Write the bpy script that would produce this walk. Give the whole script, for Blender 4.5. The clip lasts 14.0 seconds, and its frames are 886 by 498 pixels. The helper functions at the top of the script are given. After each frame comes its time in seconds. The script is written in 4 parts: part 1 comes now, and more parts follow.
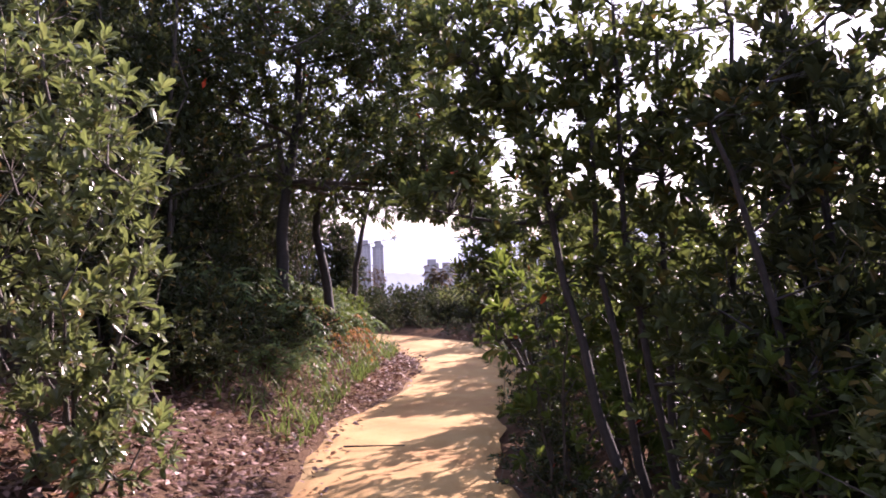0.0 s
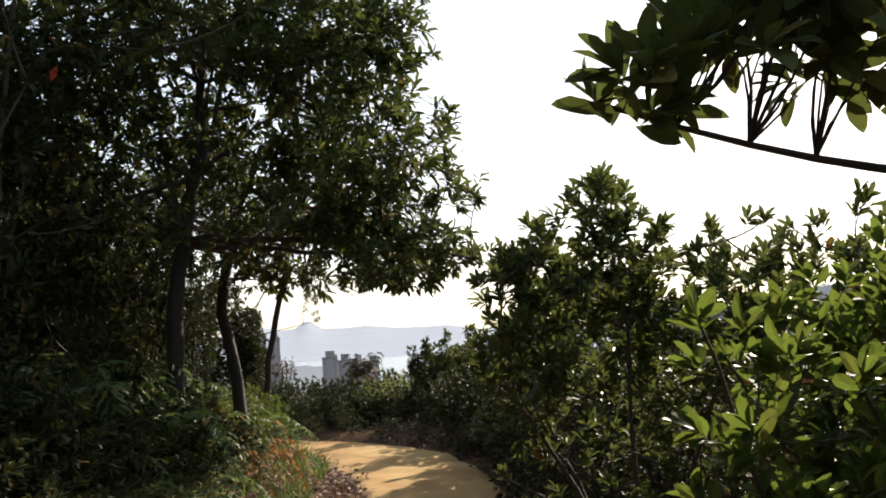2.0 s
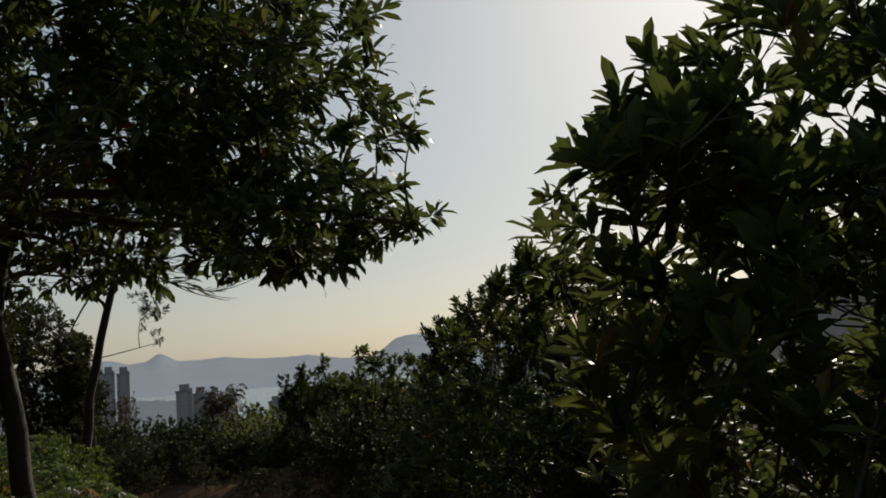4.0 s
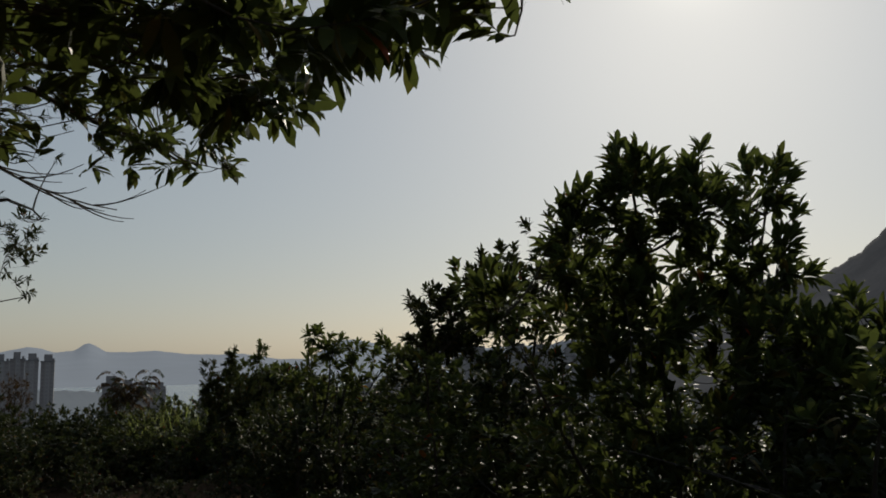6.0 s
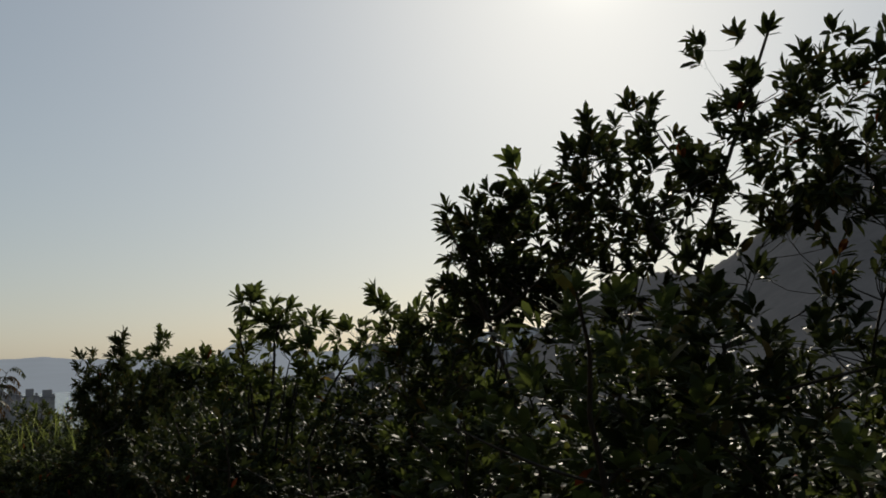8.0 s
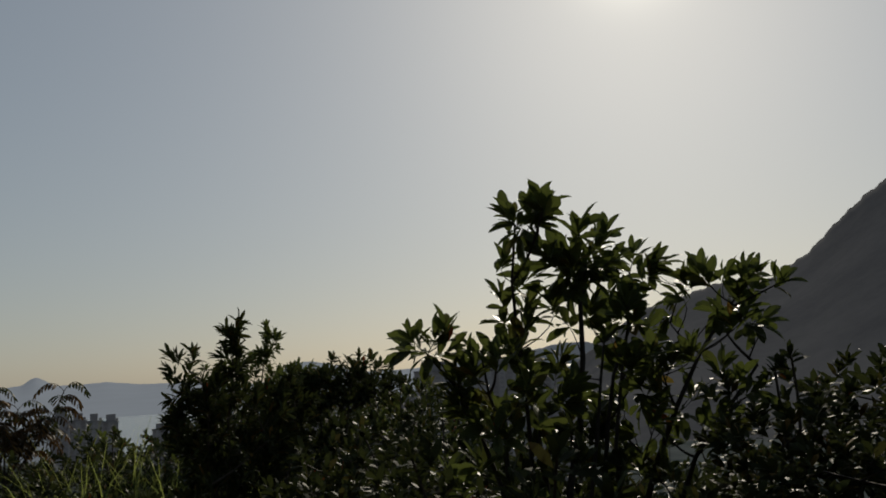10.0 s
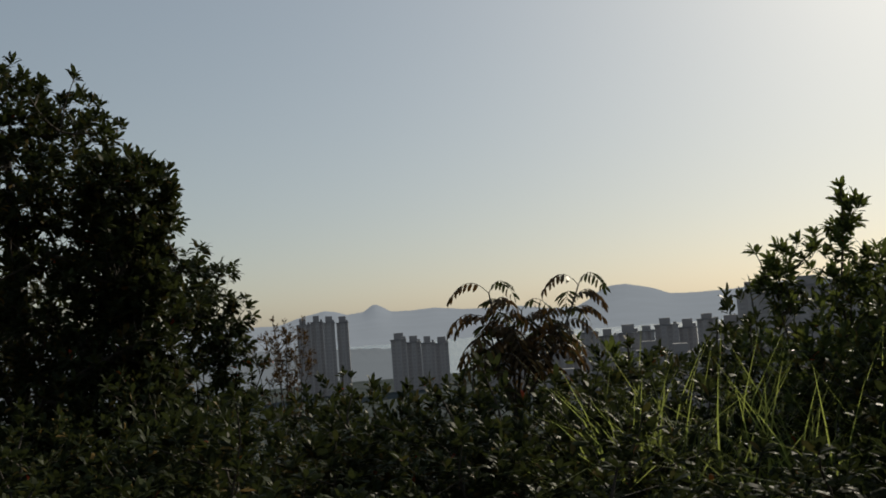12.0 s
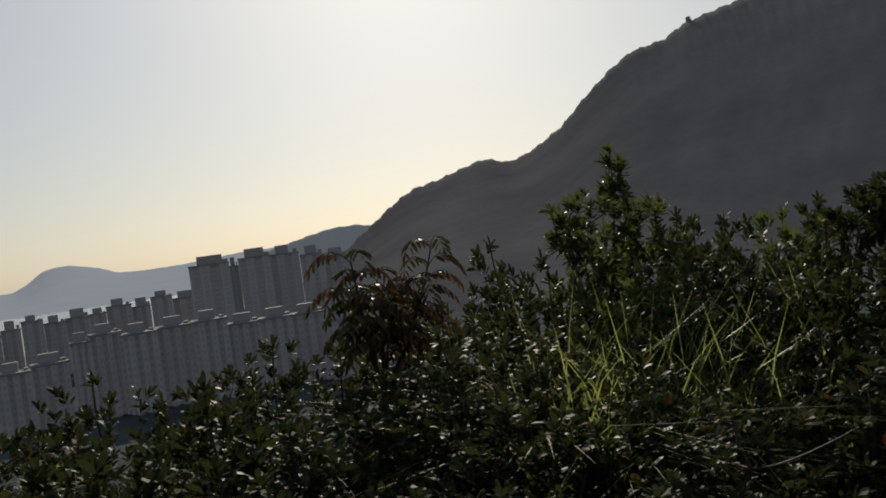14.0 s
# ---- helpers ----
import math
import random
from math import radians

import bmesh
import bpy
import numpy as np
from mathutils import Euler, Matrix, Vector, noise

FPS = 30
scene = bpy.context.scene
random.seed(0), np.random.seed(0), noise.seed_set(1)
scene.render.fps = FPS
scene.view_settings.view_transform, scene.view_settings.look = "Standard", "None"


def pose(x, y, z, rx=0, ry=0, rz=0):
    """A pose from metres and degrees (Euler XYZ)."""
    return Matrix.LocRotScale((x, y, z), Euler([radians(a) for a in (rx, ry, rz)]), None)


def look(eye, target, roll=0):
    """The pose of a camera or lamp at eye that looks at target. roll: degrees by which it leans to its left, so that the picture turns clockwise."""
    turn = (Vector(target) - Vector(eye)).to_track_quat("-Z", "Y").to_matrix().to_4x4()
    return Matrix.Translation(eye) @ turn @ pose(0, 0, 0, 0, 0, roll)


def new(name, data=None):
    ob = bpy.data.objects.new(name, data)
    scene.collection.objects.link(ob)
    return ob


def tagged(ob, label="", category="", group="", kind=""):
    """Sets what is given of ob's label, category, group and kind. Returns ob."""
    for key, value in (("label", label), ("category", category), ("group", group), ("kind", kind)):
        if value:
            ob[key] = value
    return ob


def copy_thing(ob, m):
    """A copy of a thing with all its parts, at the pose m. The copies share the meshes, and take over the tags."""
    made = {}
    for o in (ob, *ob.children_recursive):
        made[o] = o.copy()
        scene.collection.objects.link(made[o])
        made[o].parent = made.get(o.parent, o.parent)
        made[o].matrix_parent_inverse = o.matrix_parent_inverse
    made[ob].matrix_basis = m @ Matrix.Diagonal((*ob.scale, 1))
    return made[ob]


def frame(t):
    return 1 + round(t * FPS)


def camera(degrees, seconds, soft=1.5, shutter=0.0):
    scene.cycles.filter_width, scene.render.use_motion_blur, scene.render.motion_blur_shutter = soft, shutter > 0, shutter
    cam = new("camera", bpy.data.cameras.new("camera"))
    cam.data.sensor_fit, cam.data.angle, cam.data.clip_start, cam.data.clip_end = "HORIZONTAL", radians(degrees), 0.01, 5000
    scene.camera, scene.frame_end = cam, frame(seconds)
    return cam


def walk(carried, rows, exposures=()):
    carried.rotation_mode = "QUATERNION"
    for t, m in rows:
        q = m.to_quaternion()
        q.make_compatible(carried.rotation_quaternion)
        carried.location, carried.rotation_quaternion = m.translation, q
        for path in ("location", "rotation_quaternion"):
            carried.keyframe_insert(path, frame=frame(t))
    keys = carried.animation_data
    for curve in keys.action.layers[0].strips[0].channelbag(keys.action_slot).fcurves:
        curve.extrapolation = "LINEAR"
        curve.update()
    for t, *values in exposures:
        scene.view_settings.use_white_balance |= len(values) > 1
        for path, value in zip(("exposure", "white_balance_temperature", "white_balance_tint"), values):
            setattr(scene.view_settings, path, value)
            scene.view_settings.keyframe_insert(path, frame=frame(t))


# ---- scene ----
cam = camera(55.0, 14.0, soft=1.8, shutter=0.0)


def aim(eye, azimuth, elevation, lean):
    """A pose at eye that looks along a compass bearing (0 = +y, 90 = +x)."""
    a, e = radians(azimuth), radians(elevation)
    way = Vector((math.sin(a) * math.cos(e), math.cos(a) * math.cos(e), math.sin(e)))
    return look(eye, Vector(eye) + way * 10, lean)


PATH = [
    (0.0, (-0.000, -0.000, 1.550), -0.74, -0.39, -1.95),
    (0.5, (-0.174, 0.785, 1.479), 4.60, -0.13, -1.67),
    (1.0, (-0.346, 1.520, 1.500), 5.17, 0.82, -3.63),
    (1.5, (-0.479, 2.185, 1.495), 7.66, 3.28, -4.33),
    (2.0, (-0.606, 2.877, 1.451), 6.42, 5.33, -3.32),
    (2.5, (-0.626, 3.663, 1.447), 12.74, 4.65, -5.57),
    (5.0, (-0.498, 7.130, 1.305), 19.25, 10.29, -2.81),
    (5.5, (-0.390, 7.810, 1.259), 22.90, 12.25, -0.58),
    (6.0, (-0.282, 8.535, 1.180), 19.67, 7.06, -0.83),
    (6.5, (-0.107, 9.268, 1.153), 25.40, 3.65, 0.05),
    (7.0, (-0.039, 9.988, 1.118), 25.53, 4.56, -1.71),
    (9.5, (0.183, 13.841, 0.955), 27.27, 7.94, -2.63),
    (10.0, (0.071, 14.575, 0.946), 22.87, 8.08, -3.44),
    (10.3, (0.016, 14.953, 0.932), 21.82, 8.54, -3.06),
    (10.5, (-0.061, 15.235, 0.924), 17.75, 8.29, -2.83),
    (10.7, (-0.126, 15.490, 0.912), 13.16, 7.22, -2.57),
    (11.0, (-0.299, 15.875, 0.882), 8.03, 5.27, -1.54),
    (11.5, (-0.552, 16.529, 0.867), 5.87, 5.22, -0.97),
    (12.0, (-0.991, 17.112, 0.854), 1.94, 4.38, -4.39),
    (12.5, (-1.471, 17.542, 0.815), 1.34, 2.44, -7.20),
    (13.0, (-1.991, 17.951, 0.818), 9.87, 2.09, -8.73),
    (13.2, (-2.192, 18.093, 0.840), 14.98, 1.28, -9.16),
    (13.5, (-2.405, 18.241, 0.882), 23.34, -0.29, -9.82),
    (14.0, (-2.740, 18.253, 1.035), 37.49, -1.10, -7.74),
]
walk(cam, [(t, aim(eye, a, e, lean)) for t, eye, a, e, lean in PATH],
     exposures=[(0, 2.67, 5950, 46), (0.5, 2.74, 5950, 46), (1, 2.43, 6100, 31), (1.6, 2.26, 6600, 20), (2, 1.68, 6600, 13), (2.5, 0.72, 6400, 11), (2.8, 0.2, 6500, 8.5),
                (5, 0, 6400, 7.5), (5.5, -0.25, 6350, 7.5), (6, -0.15, 6300, 7.5), (6.5, 0.15, 6300, 7.5), (7, 0.15, 6300, 6.5), (9.5, -0.27, 6400, 7.5), (10.5, -0.35, 6400, 7.5), (11, -0.1, 6450, 6.5), (12, 0.15, 6500, 6.5), (12.5, 0.25, 6550, 6.5),
                (13, 0.2, 6450, 7.5), (14, 0.17, 6450, 8.5)])

# ---- sky and sun ----
SUN_AZ, SUN_EL = 37.4, 27.3
world = bpy.data.worlds.new("sky")
scene.world = world
world.use_nodes = True
wn = world.node_tree.nodes
sky = wn.new("ShaderNodeTexSky")
sky.sky_type = "NISHITA"
sky.sun_disc = False
sky.sun_elevation, sky.sun_rotation = radians(SUN_EL), radians(SUN_AZ)
sky.altitude, sky.air_density, sky.dust_density, sky.ozone_density = 60, 1.1, 1.1, 1.3
soft_sky = wn.new("ShaderNodeGamma")
soft_sky.inputs["Gamma"].default_value = 0.54
grey_sky = wn.new("ShaderNodeHueSaturation")
grey_sky.inputs["Saturation"].default_value = 0.9
world.node_tree.links.new(sky.outputs["Color"], soft_sky.inputs["Color"])
world.node_tree.links.new(soft_sky.outputs["Color"], grey_sky.inputs["Color"])
# the bright aureole of the hazy air round the sun
wl = world.node_tree.links
SUN_WAY = tuple(look((0, 0, 0), (math.sin(radians(SUN_AZ)) * math.cos(radians(SUN_EL)), math.cos(radians(SUN_AZ)) * math.cos(radians(SUN_EL)),
                                 math.sin(radians(SUN_EL)))).to_3x3() @ Vector((0, 0, -1)))
coord = wn.new("ShaderNodeTexCoord")
dot = wn.new("ShaderNodeVectorMath")
dot.operation = "DOT_PRODUCT"
dot.inputs[1].default_value = SUN_WAY
wl.new(coord.outputs["Generated"], dot.inputs[0])
clip = wn.new("ShaderNodeClamp")
wl.new(dot.outputs["Value"], clip.inputs["Value"])
halo = wn.new("ShaderNodeMath")
halo.operation = "POWER"
halo.inputs[1].default_value = 560
wl.new(clip.outputs["Result"], halo.inputs[0])
glow = wn.new("ShaderNodeMix")
glow.data_type, glow.blend_type = "RGBA", "ADD"
glow.inputs[7].default_value = (5.0, 4.6, 3.7, 1)
wl.new(halo.outputs[0], glow.inputs[0])
wl.new(grey_sky.outputs["Color"], glow.inputs[6])
haze = wn.new("ShaderNodeMath")
haze.operation = "POWER"
haze.inputs[1].default_value = 11
wl.new(clip.outputs["Result"], haze.inputs[0])
veil = wn.new("ShaderNodeMix")
veil.data_type, veil.blend_type = "RGBA", "ADD"
veil.inputs[7].default_value = (0.49, 0.52, 0.5, 1)
wl.new(haze.outputs[0], veil.inputs[0])
wl.new(glow.outputs[2], veil.inputs[6])
wl.new(veil.outputs[2], wn["Background"].inputs["Color"])
wn["Background"].inputs["Strength"].default_value = 0.15
sun_data = bpy.data.lights.new("sun", "SUN")
sun_data.energy, sun_data.angle, sun_data.color = 3.6, radians(0.6), (1.0, 0.88, 0.72)
sun = new("sun", sun_data)
sa, se = radians(SUN_AZ), radians(SUN_EL)
sun_way = Vector((math.sin(sa) * math.cos(se), math.cos(sa) * math.cos(se), math.sin(se)))
sun.matrix_world = look(sun_way * 50, (0, 0, 0))


# ---- materials ----
def material(name):
    m = bpy.data.materials.new(name)
    m.use_nodes = True
    t = m.node_tree
    return m, t.nodes, t.links, t.nodes["Principled BSDF"]


def ramp(nodes, links, source, stops):
    r = nodes.new("ShaderNodeValToRGB")
    while len(r.color_ramp.elements) < len(stops):
        r.color_ramp.elements.new(0.5)
    for e, (p, c) in zip(r.color_ramp.elements, stops):
        e.position, e.color = p, (*c, 1)
    links.new(source, r.inputs["Fac"])
    return r.outputs["Color"]


def noise_of(nodes, links, scale, detail=6, rough=0.6, coords="Object"):
    c = nodes.new("ShaderNodeTexCoord")
    n = nodes.new("ShaderNodeTexNoise")
    n.inputs["Scale"].default_value, n.inputs["Detail"].default_value, n.inputs["Roughness"].default_value = scale, detail, rough
    links.new(c.outputs[coords], n.inputs["Vector"])
    return n.outputs["Fac"]


def mixed(nodes, links, fac, a, b, how="MIX"):
    m = nodes.new("ShaderNodeMix")
    m.data_type, m.blend_type = "RGBA", how
    for sock, v in ((m.inputs[0], fac), (m.inputs[6], a), (m.inputs[7], b)):
        if isinstance(v, (int, float)):
            sock.default_value = v
        elif isinstance(v, tuple):
            sock.default_value = (*v, 1)
        else:
            links.new(v, sock)
    return m.outputs[2]


def bump_to(nodes, links, bsdf, height, strength, distance):
    b = nodes.new("ShaderNodeBump")
    b.inputs["Strength"].default_value, b.inputs["Distance"].default_value = strength, distance
    links.new(height, b.inputs["Height"])
    links.new(b.outputs["Normal"], bsdf.inputs["Normal"])


def leaf_material(name, dark, mid, light, glow, share=0.3, rough=0.42, red=0.005, gloss=0.06):
    """Leaf blades: colour varies from leaf to leaf, a share of the light passes through."""
    m, n, l, p = material(name)
    g = n.new("ShaderNodeNewGeometry")
    stops = [(0.0, dark), (0.45, mid), (0.9, light), (1.0 - red, (0.16, 0.10, 0.03))]
    col = ramp(n, l, g.outputs["Random Per Island"], stops)
    if red:
        cut = n.new("ShaderNodeMath")
        cut.operation = "GREATER_THAN"
        cut.inputs[1].default_value = 1.0 - red * 0.5
        l.new(g.outputs["Random Per Island"], cut.inputs[0])
        col = mixed(n, l, cut.outputs[0], col, (0.35, 0.05, 0.02))
    spot = noise_of(n, l, 40, 3)
    col = mixed(n, l, 0.35, col, ramp(n, l, spot, [(0.3, (0.5, 0.5, 0.45)), (0.7, (1, 1, 1))]), "MULTIPLY")
    l.new(col, p.inputs["Base Color"])
    p.inputs["Roughness"].default_value = rough
    p.inputs["Specular IOR Level"].default_value = gloss
    tr = n.new("ShaderNodeBsdfTranslucent")
    l.new(mixed(n, l, 0.75, col, glow), tr.inputs["Color"])
    mx = n.new("ShaderNodeMixShader")
    mx.inputs[0].default_value = share
    l.new(p.outputs[0], mx.inputs[1])
    l.new(tr.outputs[0], mx.inputs[2])
    l.new(mx.outputs[0], n["Material Output"].inputs["Surface"])
    return m


LEAF = leaf_material("glossy_leaf", (0.03, 0.038, 0.017), (0.05, 0.062, 0.025), (0.086, 0.104, 0.038), (0.15, 0.19, 0.04), 0.26)
# dark evergreen leaves; the darkness also stands in for shade within thickets
LEAF_DARK = leaf_material("dark_leaf", (0.018, 0.023, 0.012), (0.029, 0.036, 0.017), (0.048, 0.058, 0.024), (0.08, 0.1, 0.028), 0.16, 0.45, gloss=0.03)
LEAF_YOUNG = leaf_material("young_leaf", (0.022, 0.038, 0.011), (0.036, 0.058, 0.015), (0.06, 0.086, 0.021), (0.2, 0.27, 0.04), 0.32)
# sunlight on the bank shrub is put into leaf colours paler than LEAF
LEAF_SUNLIT = leaf_material("sunlit_leaf", (0.05, 0.062, 0.026), (0.09, 0.11, 0.045), (0.17, 0.19, 0.085), (0.2, 0.25, 0.06), 0.3, 0.3, gloss=0.4)
BRACKEN = leaf_material("dry_bracken", (0.11, 0.055, 0.025), (0.2, 0.1, 0.04), (0.3, 0.17, 0.07), (0.35, 0.17, 0.05), 0.3, 0.6, 0.0)
LEAF_RUSSET = leaf_material("russet_leaf", (0.035, 0.026, 0.015), (0.05, 0.036, 0.018), (0.085, 0.05, 0.024), (0.16, 0.09, 0.03), 0.2)
BLADE = leaf_material("grass_blade", (0.05, 0.07, 0.02), (0.09, 0.115, 0.03), (0.16, 0.17, 0.06), (0.36, 0.42, 0.1), 0.5, 0.4, 0.0, 0.15)
# bank grass: greener than BLADE, and darkened to carry the bank's shade
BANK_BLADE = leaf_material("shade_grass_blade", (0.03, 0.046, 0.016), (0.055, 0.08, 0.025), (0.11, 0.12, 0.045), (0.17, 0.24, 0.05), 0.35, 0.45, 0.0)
FERN = leaf_material("fern_leaf", (0.042, 0.066, 0.03), (0.075, 0.11, 0.048), (0.12, 0.16, 0.065), (0.18, 0.26, 0.07), 0.28, 0.45, 0.0)
LITTER = leaf_material("dry_leaf", (0.06, 0.034, 0.027), (0.15, 0.088, 0.068), (0.30, 0.20, 0.16), (0.2, 0.1, 0.05), 0.1, 0.5, 0.0)


def bark(name, a, b):
    m, n, l, p = material(name)
    f = noise_of(n, l, 28, 8, 0.7)
    l.new(ramp(n, l, f, [(0.3, a), (0.7, b)]), p.inputs["Base Color"])
    p.inputs["Roughness"].default_value = 0.85
    bump_to(n, l, p, f, 0.6, 0.01)
    return m


BARK = bark("dark_bark", (0.011, 0.009, 0.007), (0.034, 0.027, 0.021))
TWIG = bark("twig_bark", (0.026, 0.02, 0.014), (0.07, 0.055, 0.038))

SAND, n, l, p = material("packed_sand")
big, fine = noise_of(n, l, 1.3, 5), noise_of(n, l, 60, 8, 0.75)
col = ramp(n, l, big, [(0.3, (0.29, 0.165, 0.062)), (0.55, (0.37, 0.245, 0.098)), (0.8, (0.42, 0.31, 0.145))])
col = mixed(n, l, 0.45, col, ramp(n, l, fine, [(0.3, (0.55, 0.5, 0.45)), (0.65, (1, 1, 1))]), "MULTIPLY")
l.new(col, p.inputs["Base Color"])
p.inputs["Roughness"].default_value = 0.95
p.inputs["Specular IOR Level"].default_value = 0.15
bump_to(n, l, p, fine, 0.5, 0.012)

SOIL, n, l, p = material("hill_soil")
big, fine = noise_of(n, l, 0.8, 6), noise_of(n, l, 45, 8, 0.75)
col = ramp(n, l, big, [(0.3, (0.055, 0.04, 0.028)), (0.55, (0.13, 0.085, 0.055)), (0.75, (0.075, 0.075, 0.035))])
col = mixed(n, l, 0.6, col, ramp(n, l, fine, [(0.3, (0.35, 0.32, 0.3)), (0.7, (1, 1, 1))]), "MULTIPLY")
g = n.new("ShaderNodeNewGeometry")
sep = n.new("ShaderNodeSeparateXYZ")
l.new(g.outputs["Position"], sep.inputs[0])
low = n.new("ShaderNodeMapRange")
low.inputs["From Min"].default_value, low.inputs["From Max"].default_value = -1.5, -6.0
l.new(sep.outputs["Z"], low.inputs["Value"])
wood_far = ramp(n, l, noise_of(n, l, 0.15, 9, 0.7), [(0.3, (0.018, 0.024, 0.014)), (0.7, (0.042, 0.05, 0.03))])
col = mixed(n, l, low.outputs["Result"], col, wood_far)
# haze over the low land, painted into its colour as pale grey
valley_haze = n.new("ShaderNodeMapRange")
valley_haze.inputs["From Min"].default_value, valley_haze.inputs["From Max"].default_value = -25.0, -56.0
l.new(sep.outputs["Z"], valley_haze.inputs["Value"])
col = mixed(n, l, valley_haze.outputs["Result"], col, ramp(n, l, noise_of(n, l, 0.03, 8, 0.7), [(0.35, (0.045, 0.055, 0.055)), (0.65, (0.085, 0.095, 0.095))]))
l.new(col, p.inputs["Base Color"])
p.inputs["Roughness"].default_value = 0.95
p.inputs["Specular IOR Level"].default_value = 0.0
bump_to(n, l, p, fine, 0.8, 0.03)

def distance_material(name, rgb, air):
    """Hills kilometres away, seen through bright air that is put in as glow."""
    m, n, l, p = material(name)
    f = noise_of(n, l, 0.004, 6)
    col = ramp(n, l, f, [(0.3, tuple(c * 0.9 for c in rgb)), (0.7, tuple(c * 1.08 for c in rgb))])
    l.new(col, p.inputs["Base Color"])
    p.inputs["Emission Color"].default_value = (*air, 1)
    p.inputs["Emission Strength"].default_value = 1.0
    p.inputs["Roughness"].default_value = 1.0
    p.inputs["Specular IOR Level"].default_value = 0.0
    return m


MOUNTAIN, n, l, p = material("wooded_slope")
big, fine = noise_of(n, l, 0.006, 6), noise_of(n, l, 0.09, 9, 0.7)
col = ramp(n, l, big, [(0.35, (0.042, 0.043, 0.044)), (0.65, (0.078, 0.077, 0.076))])
col = mixed(n, l, 0.35, col, ramp(n, l, fine, [(0.35, (0.5, 0.52, 0.55)), (0.65, (1, 1, 1))]), "MULTIPLY")
l.new(col, p.inputs["Base Color"])
p.inputs["Roughness"].default_value = 1.0
p.inputs["Specular IOR Level"].default_value = 0.0
# hazy air before the slope, put in as a faint grey glow
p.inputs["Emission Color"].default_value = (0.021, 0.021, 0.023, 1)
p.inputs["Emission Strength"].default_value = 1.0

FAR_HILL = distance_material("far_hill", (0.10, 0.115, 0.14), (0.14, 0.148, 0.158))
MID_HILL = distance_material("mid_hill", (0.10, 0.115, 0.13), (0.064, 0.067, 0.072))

WATER, n, l, p = material("sea_water")
p.inputs["Base Color"].default_value = (0.16, 0.20, 0.24, 1)
p.inputs["Roughness"].default_value = 0.25
bump_to(n, l, p, noise_of(n, l, 0.05, 5), 0.25, 1.0)


def hazy_wall(name, rgb):
    m, n, l, p = material(name)
    f = noise_of(n, l, 0.08, 6)
    l.new(ramp(n, l, f, [(0.3, tuple(c * 0.85 for c in rgb)), (0.7, rgb)]), p.inputs["Base Color"])
    p.inputs["Roughness"].default_value = 0.9
    # valley haze before the towers, put in as a faint glow of the walls
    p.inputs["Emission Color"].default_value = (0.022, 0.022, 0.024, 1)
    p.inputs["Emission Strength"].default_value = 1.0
    return m


TOWER_WALL = hazy_wall("grey_render", (0.2, 0.196, 0.198))
TOWER_PALE = hazy_wall("pale_render", (0.21, 0.206, 0.206))
CAP = hazy_wall("plant_room_wall", (0.12, 0.118, 0.12))
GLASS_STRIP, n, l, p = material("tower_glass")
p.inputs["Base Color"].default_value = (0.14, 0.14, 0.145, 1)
# the panes glow faintly too, in place of haze; no lit rooms
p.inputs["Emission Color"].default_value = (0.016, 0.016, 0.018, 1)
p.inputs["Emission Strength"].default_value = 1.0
p.inputs["Roughness"].default_value = 0.3
ROOF, n, l, p = material("roof_concrete")
l.new(ramp(n, l, noise_of(n, l, 0.2), [(0.3, (0.15, 0.15, 0.155)), (0.7, (0.2, 0.2, 0.205))]), p.inputs["Base Color"])
p.inputs["Roughness"].default_value = 0.95


# ---- mesh helpers ----
def mesh_of(name, verts, faces, mat, smooth=False):
    """verts: (n, 3); faces: list of int arrays (m, k), one array for each corner count k."""
    me = bpy.data.meshes.new(name)
    verts = np.asarray(verts, dtype=np.float32).reshape(-1, 3)
    faces = [np.asarray(f, dtype=np.int32) for f in faces if len(f)]
    loops = np.concatenate([f.ravel() for f in faces])
    sizes = np.concatenate([np.full(len(f), f.shape[1], dtype=np.int32) for f in faces])
    starts = np.concatenate([[0], np.cumsum(sizes)[:-1]]).astype(np.int32)
    me.vertices.add(len(verts))
    me.vertices.foreach_set("co", verts.ravel())
    me.loops.add(len(loops))
    me.loops.foreach_set("vertex_index", loops)
    me.polygons.add(len(sizes))
    me.polygons.foreach_set("loop_start", starts)
    me.polygons.foreach_set("use_smooth", np.full(len(sizes), smooth))
    me.materials.append(mat)
    me.update()
    me.validate()
    return me


def child(name, me, parent, label=""):
    ob = new(name, me)
    ob.parent = parent
    if label:
        ob["label"] = label
    return ob


LEAF_T = np.array([(0, 0, 0), (.34, .42, .05), (.34, 0, -.01), (.34, -.42, .05), (.76, .40, .02), (.76, 0, -.04), (.76, -.40, .02), (1, 0, -.10)])
LEAF_TRI = np.array([(0, 1, 2), (0, 2, 3), (4, 7, 5), (5, 7, 6)])
LEAF_QUAD = np.array([(1, 4, 5, 2), (2, 5, 6, 3)])
MID_T = np.array([(0, 0, 0), (.36, .42, .06), (.36, -.42, .06), (.77, .38, .02), (.77, -.38, .02), (1, 0, -.1)])
MID_TRI = np.array([(0, 1, 2), (3, 5, 4)])
MID_QUAD = np.array([(1, 3, 4, 2)])
BROAD_T = np.array([(0, 0, 0), (.16, .20, .02), (.16, -.20, .02), (.4, .43, .06), (.4, 0, 0), (.4, -.43, .06), (.68, .45, .05), (.68, 0, -.02), (.68, -.45, .05),
                    (.9, .24, -.03), (.9, -.24, -.03), (1, 0, -.09)])
